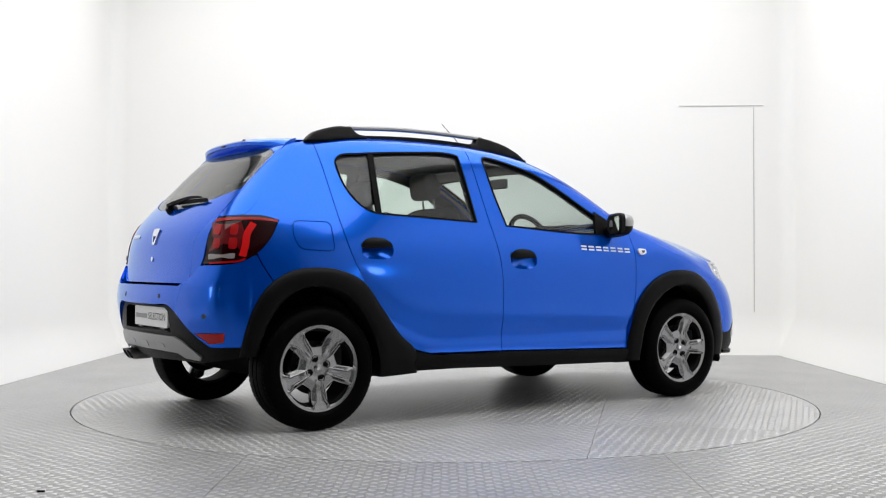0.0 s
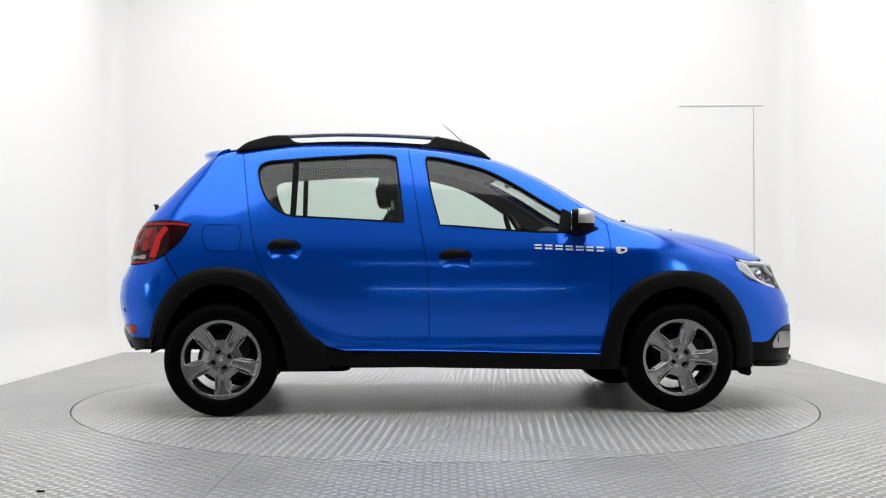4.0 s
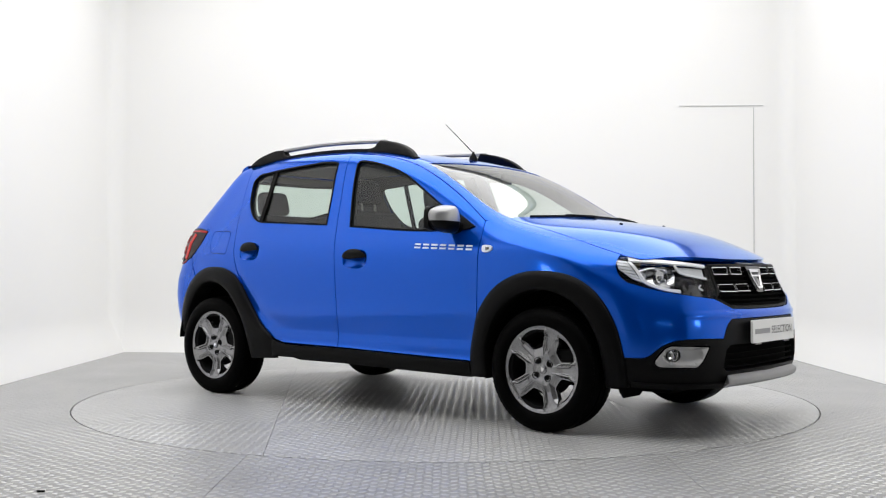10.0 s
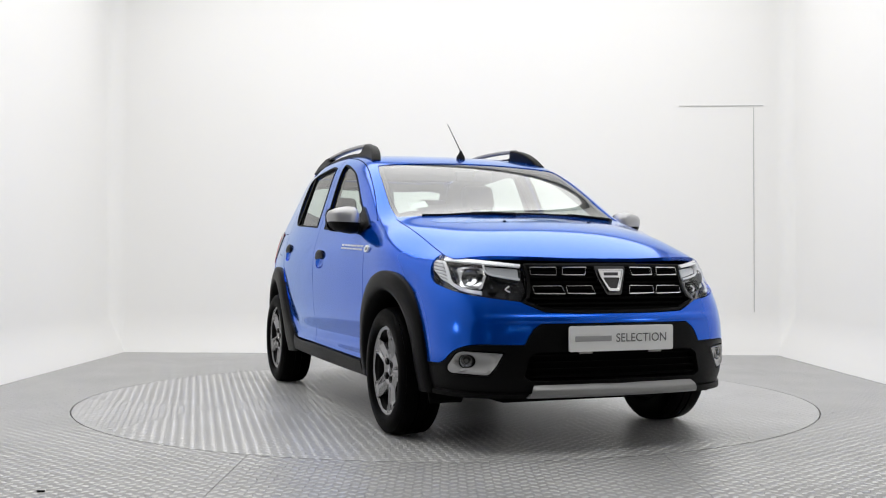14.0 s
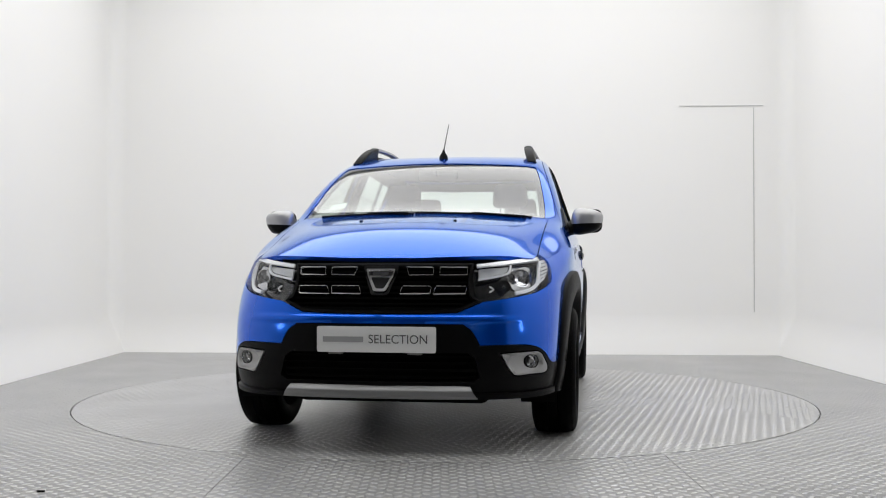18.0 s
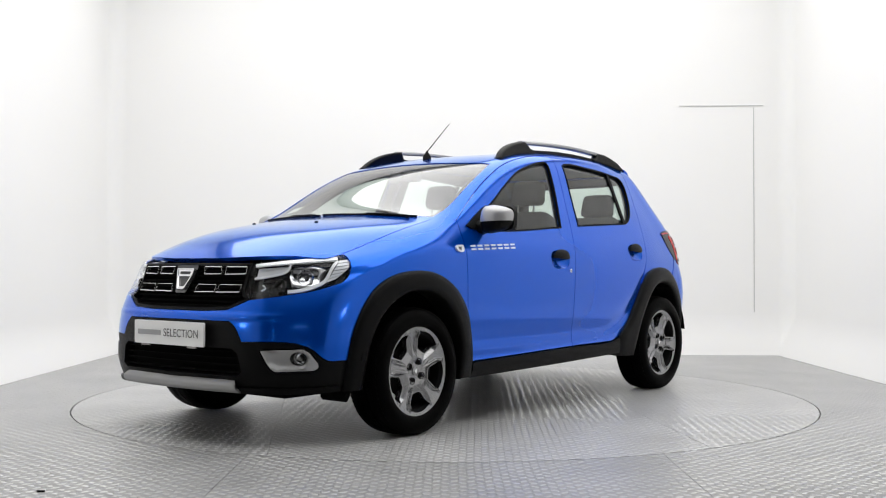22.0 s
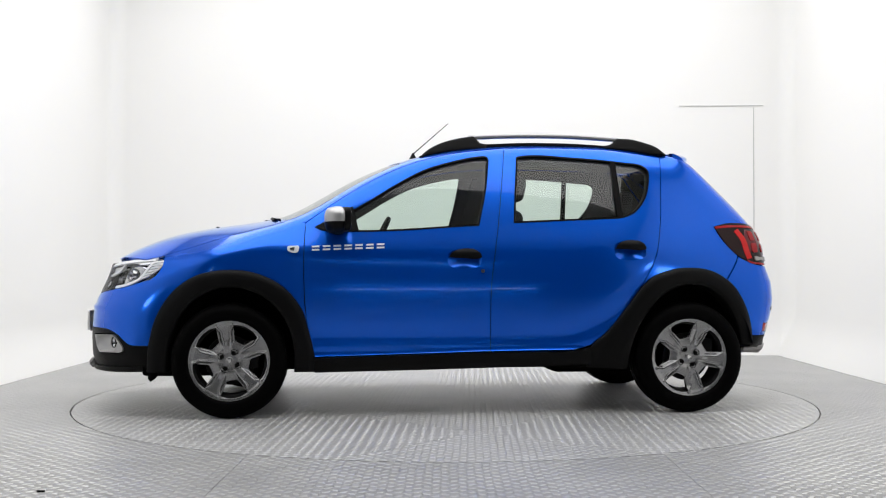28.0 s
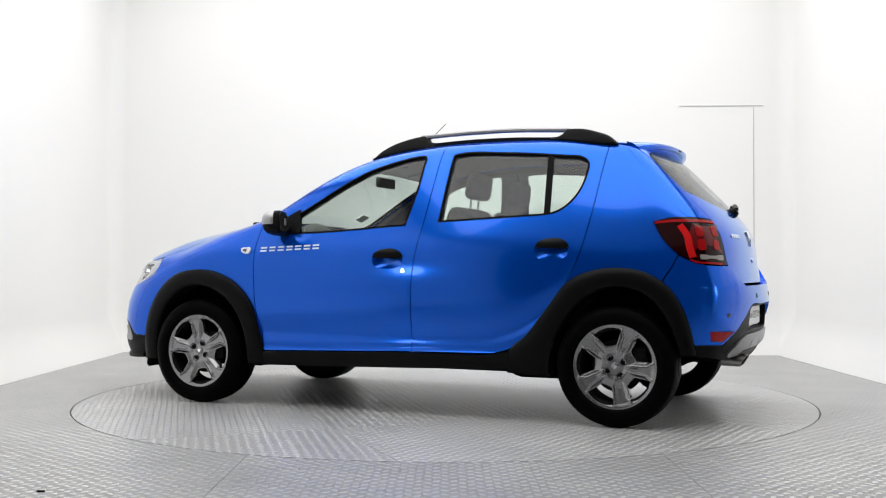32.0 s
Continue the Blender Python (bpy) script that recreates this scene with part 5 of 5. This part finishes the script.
for y in (0.241, -0.241):
    p, n = on_top(1.415, y)
    bm = lathe([(0.0, 0.006), (0.008, 0.005), (0.011, 0.0), (0.011, -0.01)], 14, "z")
    bmesh.ops.transform(bm, matrix=Matrix.Translation(p), verts=bm.verts)
    car_part("washer_jet", bm, SEAL, label="black washer jet on the bonnet")
st = [(0.90, -0.555), (0.90, -0.46), (0.835, -0.46), (0.835, -0.55)]
car_part("tax_sticker", sheet("tax_sticker", st, on_top, (), 0.05, 0.001, -0.008), PAPER, label="pale paper sticker inside the windscreen")

# ---- underside and cabin ----
car_part("underbody", box((3.05, 1.16, 0.10), (0.075, 0, 0.29), 0.03), LINER, label="black underbody")
car_part("inner_sill", box((1.62, 0.16, 0.12), (0.06, 0.70, 0.36), 0.02), LINER)
car_part("inner_sill", box((1.62, 0.16, 0.12), (0.06, -0.70, 0.36), 0.02), LINER)
car_part("engine_undertray", box((0.75, 0.9, 0.08), (1.45, 0, 0.235), 0.03), LINER)
car_part("rear_axle_beam", box((0.12, 1.2, 0.10), (-1.25, 0, 0.27), 0.03), LINER)
car_part("silencer", box((0.45, 0.30, 0.12), (-1.53, -0.28, 0.425), 0.05), LINER)
car_part("fuel_tank", box((0.55, 0.7, 0.14), (-0.85, 0.05, 0.26), 0.05), LINER)
car_part("engine_bay", box((0.85, 1.0, 0.5), (1.43, 0, 0.58), 0.05), LINER)
car_part("boot_tub", box((0.75, 1.0, 0.55), (-1.47, 0, 0.62), 0.05), LINER)

side_poly = outline([(0.93, 0.30), (-0.93, 0.30)], [(-1.0, 0.55), (-1.15, 0.73), (-1.31, 0.76), (-1.47, 0.73), (-1.60, 0.60)], [(-1.63, 0.75), (-1.63, 1.06)], [(-1.285, 1.478)], ROOF_LINE[8::-1], [(0.93, 1.02), (0.93, 0.30)], step=0.06)
for s in (1, -1):
    wf, wr = shrink(win_f, 0.014), shrink(win_r, 0.016)
    car_part("inner_panel", sheet("inner_panel", side_poly, on_side(s), [wf, wr], 0.08, 0.0, -0.034), TRIM, label="dark inner door trim")
    car_part("pillar_trim", sheet("pillar_trim", outline([(-0.145, 1.02), (-0.20, 1.26), (-0.235, 1.47)], [(-0.275, 1.47)], [(-0.27, 1.26), (-0.24, 1.02)], step=0.05), on_side(s), (), 0.05, 0.04, -0.02, back=True), TRIM, label="grey centre pillar trim")
car_part("tailgate_trim", sheet("tailgate_trim", shrink(tg, 0.004), on_rear, [shrink(glw, 0.006)], 0.06, 0.0, -0.026), TRIM, label="dark inner tailgate trim")
for s in (1, -1):
    pil = [T_("s", x + 0.012, z) for x, z in ((-1.655, 1.090), (-1.62, 1.114), (-1.52, 1.228), (-1.40, 1.363), (-1.30, 1.486))] + [T_("f", *p) for p in [(0.53, 1.486)] + GATE_EDGE[::-1]]
    car_part("rear_pillar_trim", sheet("rear_pillar_trim", [(s * a, z) for a, z in outline([pil[0]] + pil[1:5], pil[5:6], pil[6:], step=0.03)], on_tail, (), 0.03, 0.0, -0.024), TRIM, label="dark inner rear pillar trim")
car_part("roof_lining", sheet("roof_lining", shrink(roof, 0.006), on_top, [shrink(screen, -0.012)], 0.08, 0.0, -0.03), HEADLINER, label="pale grey roof lining")


def cushion(size, place, rx=0.0, ry=0.0, bevel=0.05, taper=0.0):
    bm = bmesh.new()
    bmesh.ops.create_cube(bm, size=1)
    bmesh.ops.scale(bm, vec=size, verts=bm.verts)
    if taper:
        for v in bm.verts:
            if v.co.z > 0:
                v.co.y *= 1 - taper
    bmesh.ops.bevel(bm, geom=bm.edges[:], offset=bevel, segments=4, affect="EDGES", profile=0.55)
    bmesh.ops.transform(bm, matrix=Matrix.Translation(place) @ Euler((radians(rx), radians(ry), 0)).to_matrix().to_4x4(), verts=bm.verts)
    return shade(bm, 40)


def seat(x, y, w=0.48):
    st = car_part("front_seat", cushion((0.52, w, 0.17), (x, y, 0.60), 0, -6), FABRIC, label="charcoal fabric front seat")
    part("backrest", cushion((0.15, w, 0.58), (x - 0.30, y, 0.89), 0, -16, 0.055, 0.14), FABRIC, st)
    part("headrest", cushion((0.10, 0.24, 0.16), (x - 0.42, y, 1.30), 0, -10, 0.045, 0.1), FABRIC, st)
    for dy in (-0.06, 0.06):
        part("headrest_post", sweep([(x - 0.405, y + dy, 1.30), (x - 0.385, y + dy, 1.16)], ring(0.006, 8)), STEEL, st)
    part("seat_base", box((0.45, w - 0.1, 0.2), (x, y, 0.43), 0.02), TRIM, st)


seat(0.055, 0.36)
seat(0.055, -0.36)
bench = car_part("rear_bench", cushion((0.50, 1.22, 0.17), (-0.82, 0, 0.62), 0, -6), FABRIC, label="charcoal fabric rear bench seat")
part("backrest", cushion((0.14, 1.20, 0.56), (-1.12, 0, 0.90), 0, -20, 0.05, 0.08), FABRIC, bench)
for y in (0.36, -0.36):
    part("headrest", cushion((0.09, 0.25, 0.16), (-1.235, y, 1.255), 0, -12, 0.04, 0.1), FABRIC, bench)
    for dy in (-0.06, 0.06):
        part("headrest_post", sweep([(-1.23, y + dy, 1.24), (-1.20, y + dy, 1.12)], ring(0.006, 8)), STEEL, bench)
part("parcel_shelf", box((0.42, 1.12, 0.025), (-1.45, 0, 1.055), 0.008), TRIM, bench)
# dashboard and wheel
verts, faces = [], []
prof = [(1.00, 0.55), (0.74, 0.56), (0.66, 0.75), (0.62, 0.92), (0.66, 1.02), (0.74, 1.055), (0.90, 1.06), (1.04, 1.04), (1.06, 0.8)]
yy = np.linspace(-0.70, 0.70, 29)
for y in yy:
    hump = 0.05 * math.exp(-((y - 0.36) / 0.17) ** 2) - 0.03 * (abs(y) / 0.7) ** 4
    for x, z in prof:
        up = hump * min(1, max(0, (z - 0.9) / 0.12)) * (x < 0.85)
        verts.append((x - 0.10 * (abs(y) / 0.7) ** 2 * (x > 0.8), y, z + up))
m = len(prof)
faces = [(i * m + j, i * m + (j + 1) % m, (i + 1) * m + (j + 1) % m, (i + 1) * m + j) for i in range(len(yy) - 1) for j in range(m)]
faces += [tuple(range(m)), tuple((len(yy) - 1) * m + j for j in reversed(range(m)))]
dash = car_part("dashboard", shade(bmesh_from(verts, faces), 50), TRIM, label="dark grey plastic dashboard")
part("centre_console", cushion((0.30, 0.30, 0.42), (0.70, 0, 0.80), 0, -14, 0.03), TRIM, dash)
part("screen_unit", box((0.02, 0.18, 0.10), (0.60, 0, 0.93), 0.006), GLOSS_BLACK, dash)
part("gear_lever", sweep([(0.42, 0, 0.62), (0.40, 0, 0.80)], ring(0.014, 10)), SEAL, dash)
sw = Matrix.Translation((0.44, -0.36, 0.98)) @ Matrix.Rotation(radians(64), 4, "Y")
wheel_rim = [sw @ Vector((0.185 * math.cos(a), 0.185 * math.sin(a), 0)) for a in np.linspace(0, 2 * math.pi, 41)[:-1]]
ax = sw.to_3x3() @ Vector((0, 0, 1))
steer = car_part("steering_wheel", sweep(wheel_rim, ring(0.016, 10), True, ax), SEAL, label="black steering wheel")
bm = lathe([(0.0, 0.03), (0.05, 0.028), (0.075, 0.01), (0.06, -0.05), (0.0, -0.05)], 24, "z")
bmesh.ops.transform(bm, matrix=sw, verts=bm.verts)
part("boss", bm, TRIM, steer)
for a in (0, 180, 270):
    d = Vector((math.cos(radians(a + 90)), math.sin(radians(a + 90)), 0))
    part("spoke", sweep([sw @ (d * 0.05), sw @ (d * 0.175)], [(0.02, -0.008), (0.02, 0.008), (-0.02, 0.008), (-0.02, -0.008)], up=ax), TRIM, steer)
part("column", sweep([sw @ Vector((0, 0, -0.03)), sw @ Vector((0, 0, -0.25))], ring(0.05, 12), up=(0, 1, 0)), TRIM, steer)
vm = car_part("cabin_mirror", cushion((0.03, 0.24, 0.065), (0.43, 0, 1.372), 0, 0, 0.014), TRIM, label="interior mirror behind the windscreen")
part("mirror_stem", sweep([(0.44, 0, 1.375), (0.475, 0, 1.405)], ring(0.012, 10)), TRIM, vm)
for y in (0.36, -0.36):
    car_part("sun_visor", box((0.17, 0.36, 0.016), (0.27, y * 0.97, 1.437), 0.007, Matrix.Rotation(radians(10), 4, "Y")), HEADLINER, label="folded grey sun visor")
car_part("cabin_floor", box((1.9, 1.3, 0.06), (-0.1, 0, 0.36), 0.01), LINER)


# ---- the studio ----
R_TABLE = 2.247
EDGE_L, EDGE_R = -3.08, 3.11
SKEW = -0.037                     # the back wall stands slightly askew
back_edge = lambda x: 3.31 + SKEW * x


def tread_plate(name, base, rough, cell=0.048, swing=0.0):
    """Grey steel chequer plate: raised lozenges, lighter than the plate between them, that lie crosswise in
    neighbouring cells, with scuffs and dirt.
    """
    m = bpy.data.materials.new(name)
    m.use_nodes = True
    nt = m.node_tree
    b = nt.nodes["Principled BSDF"]
    L = nt.links.new

    def math_node(op, a, c=None, d=None):
        n = nt.nodes.new("ShaderNodeMath")
        n.operation = op
        for i, v in enumerate((a, c, d)):
            if v is None:
                continue
            if isinstance(v, (int, float)):
                n.inputs[i].default_value = v
            else:
                L(v, n.inputs[i])
        return n.outputs[0]
    tex = nt.nodes.new("ShaderNodeTexCoord")
    mp = nt.nodes.new("ShaderNodeMapping")
    mp.inputs["Rotation"].default_value = (0, 0, radians(45 + swing))
    mp.inputs["Scale"].default_value = (1 / cell,) * 3
    L(tex.outputs["Object"], mp.inputs["Vector"])
    sp = nt.nodes.new("ShaderNodeSeparateXYZ")
    L(mp.outputs[0], sp.inputs[0])
    fx, fy = math_node("FLOOR", sp.outputs[0]), math_node("FLOOR", sp.outputs[1])
    par = math_node("FLOORED_MODULO", math_node("ADD", fx, fy), 2.0)
    u = math_node("SUBTRACT", math_node("FRACT", sp.outputs[0]), 0.5)
    v = math_node("SUBTRACT", math_node("FRACT", sp.outputs[1]), 0.5)

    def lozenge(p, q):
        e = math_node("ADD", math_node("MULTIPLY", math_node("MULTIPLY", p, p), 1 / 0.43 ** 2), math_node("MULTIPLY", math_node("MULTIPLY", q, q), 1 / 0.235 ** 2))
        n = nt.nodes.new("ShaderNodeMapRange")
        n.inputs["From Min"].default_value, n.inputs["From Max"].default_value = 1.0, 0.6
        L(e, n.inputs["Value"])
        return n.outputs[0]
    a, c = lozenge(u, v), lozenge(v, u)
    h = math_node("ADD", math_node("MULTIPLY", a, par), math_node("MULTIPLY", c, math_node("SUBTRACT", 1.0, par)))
    n1 = nt.nodes.new("ShaderNodeTexNoise")
    n1.inputs["Scale"].default_value, n1.inputs["Detail"].default_value = 1.6, 8
    n2 = nt.nodes.new("ShaderNodeTexNoise")
    n2.inputs["Scale"].default_value, n2.inputs["Detail"].default_value = 90, 4
    for n in (n1, n2):
        L(tex.outputs["Object"], n.inputs["Vector"])
    bump = nt.nodes.new("ShaderNodeBump")
    bump.inputs["Strength"].default_value, bump.inputs["Distance"].default_value = 1.0, 0.009
    L(math_node("ADD", h, math_node("MULTIPLY", n2.outputs["Fac"], 0.15)), bump.inputs["Height"])
    L(bump.outputs[0], b.inputs["Normal"])
    tone = nt.nodes.new("ShaderNodeMapRange")
    tone.inputs["From Min"].default_value, tone.inputs["From Max"].default_value = 0.3, 0.7
    tone.inputs["To Min"].default_value, tone.inputs["To Max"].default_value = 0.86, 1.05
    L(n1.outputs["Fac"], tone.inputs["Value"])
    fine = math_node("ADD", math_node("MULTIPLY", n2.outputs["Fac"], 0.2), 0.90)
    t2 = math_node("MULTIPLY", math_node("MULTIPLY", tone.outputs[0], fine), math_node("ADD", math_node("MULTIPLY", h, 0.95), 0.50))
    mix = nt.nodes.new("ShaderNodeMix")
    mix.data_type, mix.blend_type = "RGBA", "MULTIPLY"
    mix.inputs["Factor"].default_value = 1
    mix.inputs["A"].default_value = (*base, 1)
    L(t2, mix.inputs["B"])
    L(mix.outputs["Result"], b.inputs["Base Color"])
    r = math_node("SUBTRACT", math_node("ADD", rough, math_node("MULTIPLY", n1.outputs["Fac"], 0.12)), math_node("MULTIPLY", h, 0.20))
    L(r, b.inputs["Roughness"])
    b.inputs["Metallic"].default_value = 0.22
    return m


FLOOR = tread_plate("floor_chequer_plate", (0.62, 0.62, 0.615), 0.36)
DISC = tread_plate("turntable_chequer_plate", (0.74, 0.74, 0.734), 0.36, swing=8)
WALL = material("white_wall_paint", (0.82, 0.815, 0.80), 0.75, grain=0.03, scale=300, spread=0.015, spread_scale=0.8)
GREY_WALL = material("grey_hall_wall", (0.10, 0.10, 0.104), 0.8, spread=0.15)
GROOVE = material("dark_groove", (0.03, 0.03, 0.03), 0.9)

flat = lambda x, y: (Vector((x, y, 0)), Vector((0, 0, 1)))
ground = tagged(part("floor", mesh_from("floor", [(-5, -11, -0.03), (5, -11, -0.03), (5, 4.2, -0.03), (-5, 4.2, -0.03)], [(0, 1, 2, 3)], False), GROOVE, None), "dark base under the steel floor plates", "floor", kind="structure")


RC = R_TABLE + 0.005
xs = (EDGE_L, -0.87, 0.97, EDGE_R)


def plate_piece(poly):
    me = sheet("plate", shrink(poly, 0.0009), flat, (), 0.5, 0.02)
    me.polygons.foreach_set("use_smooth", [False] * len(me.polygons))
    part("plate", me, FLOOR, ground)


def arc(a0, a1, n=40):
    return [(RC * math.cos(radians(a0 + (a1 - a0) * i / n)), RC * math.sin(radians(a0 + (a1 - a0) * i / n))) for i in range(n + 1)]


def ang(x, top):
    y = math.sqrt(RC * RC - x * x)
    return math.degrees(math.atan2(y if top else -y, x))


# front strips, side fields and back strips round the table
for y0, y1 in ((-10.5, -6.4), (-6.4, -4.0)):
    for x0, x1 in zip(xs, xs[1:]):
        plate_piece([(x0, y0), (x1, y0), (x1, y1), (x0, y1)])
plate_piece([(-0.87, -4.0), (0.97, -4.0)] + arc(ang(0.97, False), ang(-0.87, False)))
plate_piece([(EDGE_L, -4.0), (-0.87, -4.0)] + arc(ang(-0.87, False), -180) + [(EDGE_L, 0.0)])
plate_piece([(0.97, -4.0), (EDGE_R, -4.0), (EDGE_R, 0.0)] + arc(0, ang(0.97, False)))
plate_piece([(EDGE_L, 0.0)] + arc(180, ang(-0.87, True)) + [(-0.87, back_edge(-0.87)), (EDGE_L, back_edge(EDGE_L))])
plate_piece(arc(ang(-0.87, True), ang(0.97, True)) + [(0.97, back_edge(0.97)), (-0.87, back_edge(-0.87))])
plate_piece(arc(ang(0.97, True), 0) + [(EDGE_R, 0.0), (EDGE_R, back_edge(EDGE_R)), (0.97, back_edge(0.97))])

scrap = fillet([(-0.016, -0.004), (0.004, -0.008), (0.017, -0.002), (0.010, 0.006), (-0.012, 0.005)], 0.004)
tagged(part("rubber_scrap", sheet("rubber_scrap", scrap, lambda x, y: (Vector((-1.487 + x, -2.856 + y, 0.006)), Vector((0, 0, 1))), (), 0.02, 0.005), SEAL, None), "small black rubber scrap on the floor plates", "scrap")

# turntable: a disc of steel plates that turns with the car
turntable = tagged(new("turntable"), "round grey chequer plate turntable set flush in the floor", "turntable")
base = lathe([(0.0, -0.012), (R_TABLE - 0.003, -0.012), (R_TABLE - 0.003, -0.028)], 144, "z")
part("disc_base", base, GROOVE, turntable)


def cut(poly, a, b, c):
    """The piece of a convex outline where a x + b y <= c."""
    out = []
    for p, q in zip(poly, poly[1:] + poly[:1]):
        dp, dq = a * p[0] + b * p[1] - c, a * q[0] + b * q[1] - c
        if dp <= 0:
            out.append(p)
        if (dp < 0 < dq) or (dq < 0 < dp):
            k = dp / (dp - dq)
            out.append((p[0] + (q[0] - p[0]) * k, p[1] + (q[1] - p[1]) * k))
    return out


# nine plates: the seams run at 45 degrees to the car, one metre from the axis
rim_line = [(R_TABLE * math.cos(t), R_TABLE * math.sin(t)) for t in np.linspace(0, 2 * math.pi, 145)[:-1]]
SEAMS = (-3.0, -1.01, 1.01, 3.0)
r2 = math.sqrt(0.5)
for u0, u1 in zip(SEAMS, SEAMS[1:]):
    for v0, v1 in zip(SEAMS, SEAMS[1:]):
        poly = rim_line
        for a, b, c in ((r2, r2, u1), (-r2, -r2, -u0), (r2, -r2, v1), (-r2, r2, -v0)):
            poly = cut(poly, a, b, c)
        me = sheet("plate", shrink(poly, 0.0014), flat, (), 0.5, 0.010)
        lie = Matrix.Rotation(radians(45 if (SEAMS.index(u0) + SEAMS.index(v0)) % 2 else 0), 4, "Z")
        me.transform(lie.inverted())
        part("plate", me, DISC, turntable).matrix_local = lie


def cove(name, path, out, height=3.95, material_=None):
    """A wall with a curved foot along a plan path; out is how far the foot reaches in and how high it goes."""
    d, h = out
    rows = [(d, 0.0), (d * 0.55, h * 0.42), (d * 0.06, h * 0.93), (0.012, h * 0.975), (0.0, h + 0.02), (0.0, height)]
    verts, faces = [], []
    n = len(path)
    for i, (x, y) in enumerate(path):
        a, b = np.array(path[max(i - 1, 0)]), np.array(path[min(i + 1, n - 1)])
        t = (b - a) / np.linalg.norm(b - a)
        nx, ny = t[1], -t[0]
        for r, z in rows:
            verts.append((x + nx * r, y + ny * r, z))
    m = len(rows)
    for i in range(n - 1):
        for j in range(m - 1):
            faces.append((i * m + j, i * m + j + 1, (i + 1) * m + j + 1, (i + 1) * m + j))
    me = mesh_from(name, verts, faces)
    return part(name, me, WALL, None)


WX0, WX1, WY = -3.285, 3.316, 3.518
corner = 0.16


def bend(cx, cy, a0, a1):
    return [(cx + corner * math.cos(radians(a)), cy + corner * math.sin(radians(a))) for a in np.linspace(a0, a1, 9)]


path = [(WX0, -5.2), (WX0, 1.0)] + bend(WX0 + corner, WY + SKEW * WX0 - corner, 180, 90) + [(-1.0, WY - SKEW), (1.0, WY + SKEW)] + bend(WX1 - corner, WY + SKEW * WX1 - corner, 90, 0) + [(WX1, 1.0), (WX1, -5.2)]
tagged(cove("wall_north", path, (0.20, 0.385)), "white studio wall with a curved foot", "wall", kind="structure")
# the door's fine joints in the back wall
DX, DZ = 2.955, 2.375
door_1 = tagged(part("door_1", box((0.006, 0.004, DZ - 0.40), (DX, WY + SKEW * DX - 0.0075, (DZ + 0.40) / 2 - 0.02)), JOINT, None), "flush white door with a thin grey joint", "door", kind="structure")
part("door_joint", box((0.80, 0.004, 0.006), (DX - 0.31, WY + SKEW * (DX - 0.31) - 0.0075, DZ), rot=Matrix.Rotation(math.atan(SKEW), 4, "Z")), JOINT, door_1)

# ceiling and the hall behind the camera
tagged(part("ceiling", mesh_from("ceiling", [(-3.6, -7.2, 4.1), (-3.6, 3.8, 4.1), (3.6, 3.8, 4.1), (3.6, -7.2, 4.1)], [(0, 1, 2, 3)], False), WALL, None), "white studio ceiling", "ceiling", kind="structure")
hall = mesh_from("hall", [(-6, -11, 0), (6, -11, 0), (6, -5.2, 0), (-6, -5.2, 0), (-6, -11, 4.6), (6, -11, 4.6), (6, -5.2, 4.6), (-6, -5.2, 4.6), (WX0, -5.2, 0), (WX0, -5.2, 4.6), (WX1, -5.2, 0), (WX1, -5.2, 4.6)],
                 [(0, 1, 5, 4), (1, 2, 6, 5), (3, 0, 4, 7), (4, 5, 6, 7), (3, 7, 9, 8), (2, 10, 11, 6)], False)
tagged(part("wall_south", hall, GREY_WALL, None), "dark grey hall wall behind the camera", "wall", kind="structure")

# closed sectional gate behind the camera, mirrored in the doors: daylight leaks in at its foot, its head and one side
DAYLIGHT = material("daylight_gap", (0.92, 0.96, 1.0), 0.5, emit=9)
GATE = material("grey_gate_panel", (0.16, 0.165, 0.17), 0.5, grain=0.1, scale=60, spread=0.1)
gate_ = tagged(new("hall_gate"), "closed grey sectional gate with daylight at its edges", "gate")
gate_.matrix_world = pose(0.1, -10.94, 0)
for i in range(5):
    part("gate_panel", box((8.0, 0.05, 0.48), (0, 0, 0.29 + 0.49 * i), 0.012), GATE, gate_)
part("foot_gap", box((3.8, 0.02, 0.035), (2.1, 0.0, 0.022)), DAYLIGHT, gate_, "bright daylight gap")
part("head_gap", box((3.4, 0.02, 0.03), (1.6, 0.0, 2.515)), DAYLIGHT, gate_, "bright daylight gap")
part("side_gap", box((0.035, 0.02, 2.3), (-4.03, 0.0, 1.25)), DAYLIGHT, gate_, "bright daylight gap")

# two small lamps on stands beyond the side walls, mirrored in the doors
GLOW = material("lamp_diffuser", (1.0, 0.99, 0.97), 0.5, emit=5.5)
lamp = tagged(new("studio_lamp"), "small round white lamp on a black floor stand", "lamp", group="studio lamps")
lamp.matrix_world = pose(-2.9, -3.25, 0, 0, 0, -42)
part("stand", sweep([(0, 0, 0.03), (0, 0, 0.95)], ring(0.014, 12), up=(1, 0, 0)), SEAL, lamp)
part("base", lathe([(0.0, 0.03), (0.16, 0.022), (0.18, 0.0)], 32, "z"), SEAL, lamp)
head = part("lamp_head", lathe([(0.0, -0.10), (0.06, -0.10), (0.10, -0.05), (0.18, 0.03), (0.18, 0.04)], 32), SEAL, lamp)
head.matrix_local = pose(0, 0, 1.06)
part("diffuser", lathe([(0.0, 0.045), (0.10, 0.042), (0.178, 0.032)], 32), GLOW, head)
copy_thing(lamp, pose(2.85, -3.15, 0, 0, 0, 42))


def motions():
    rows = [(t, pose(0, 0, 0, 0, 0, a)) for t, a in TURN]
    walk(car, rows)
    walk(turntable, rows)


motions()
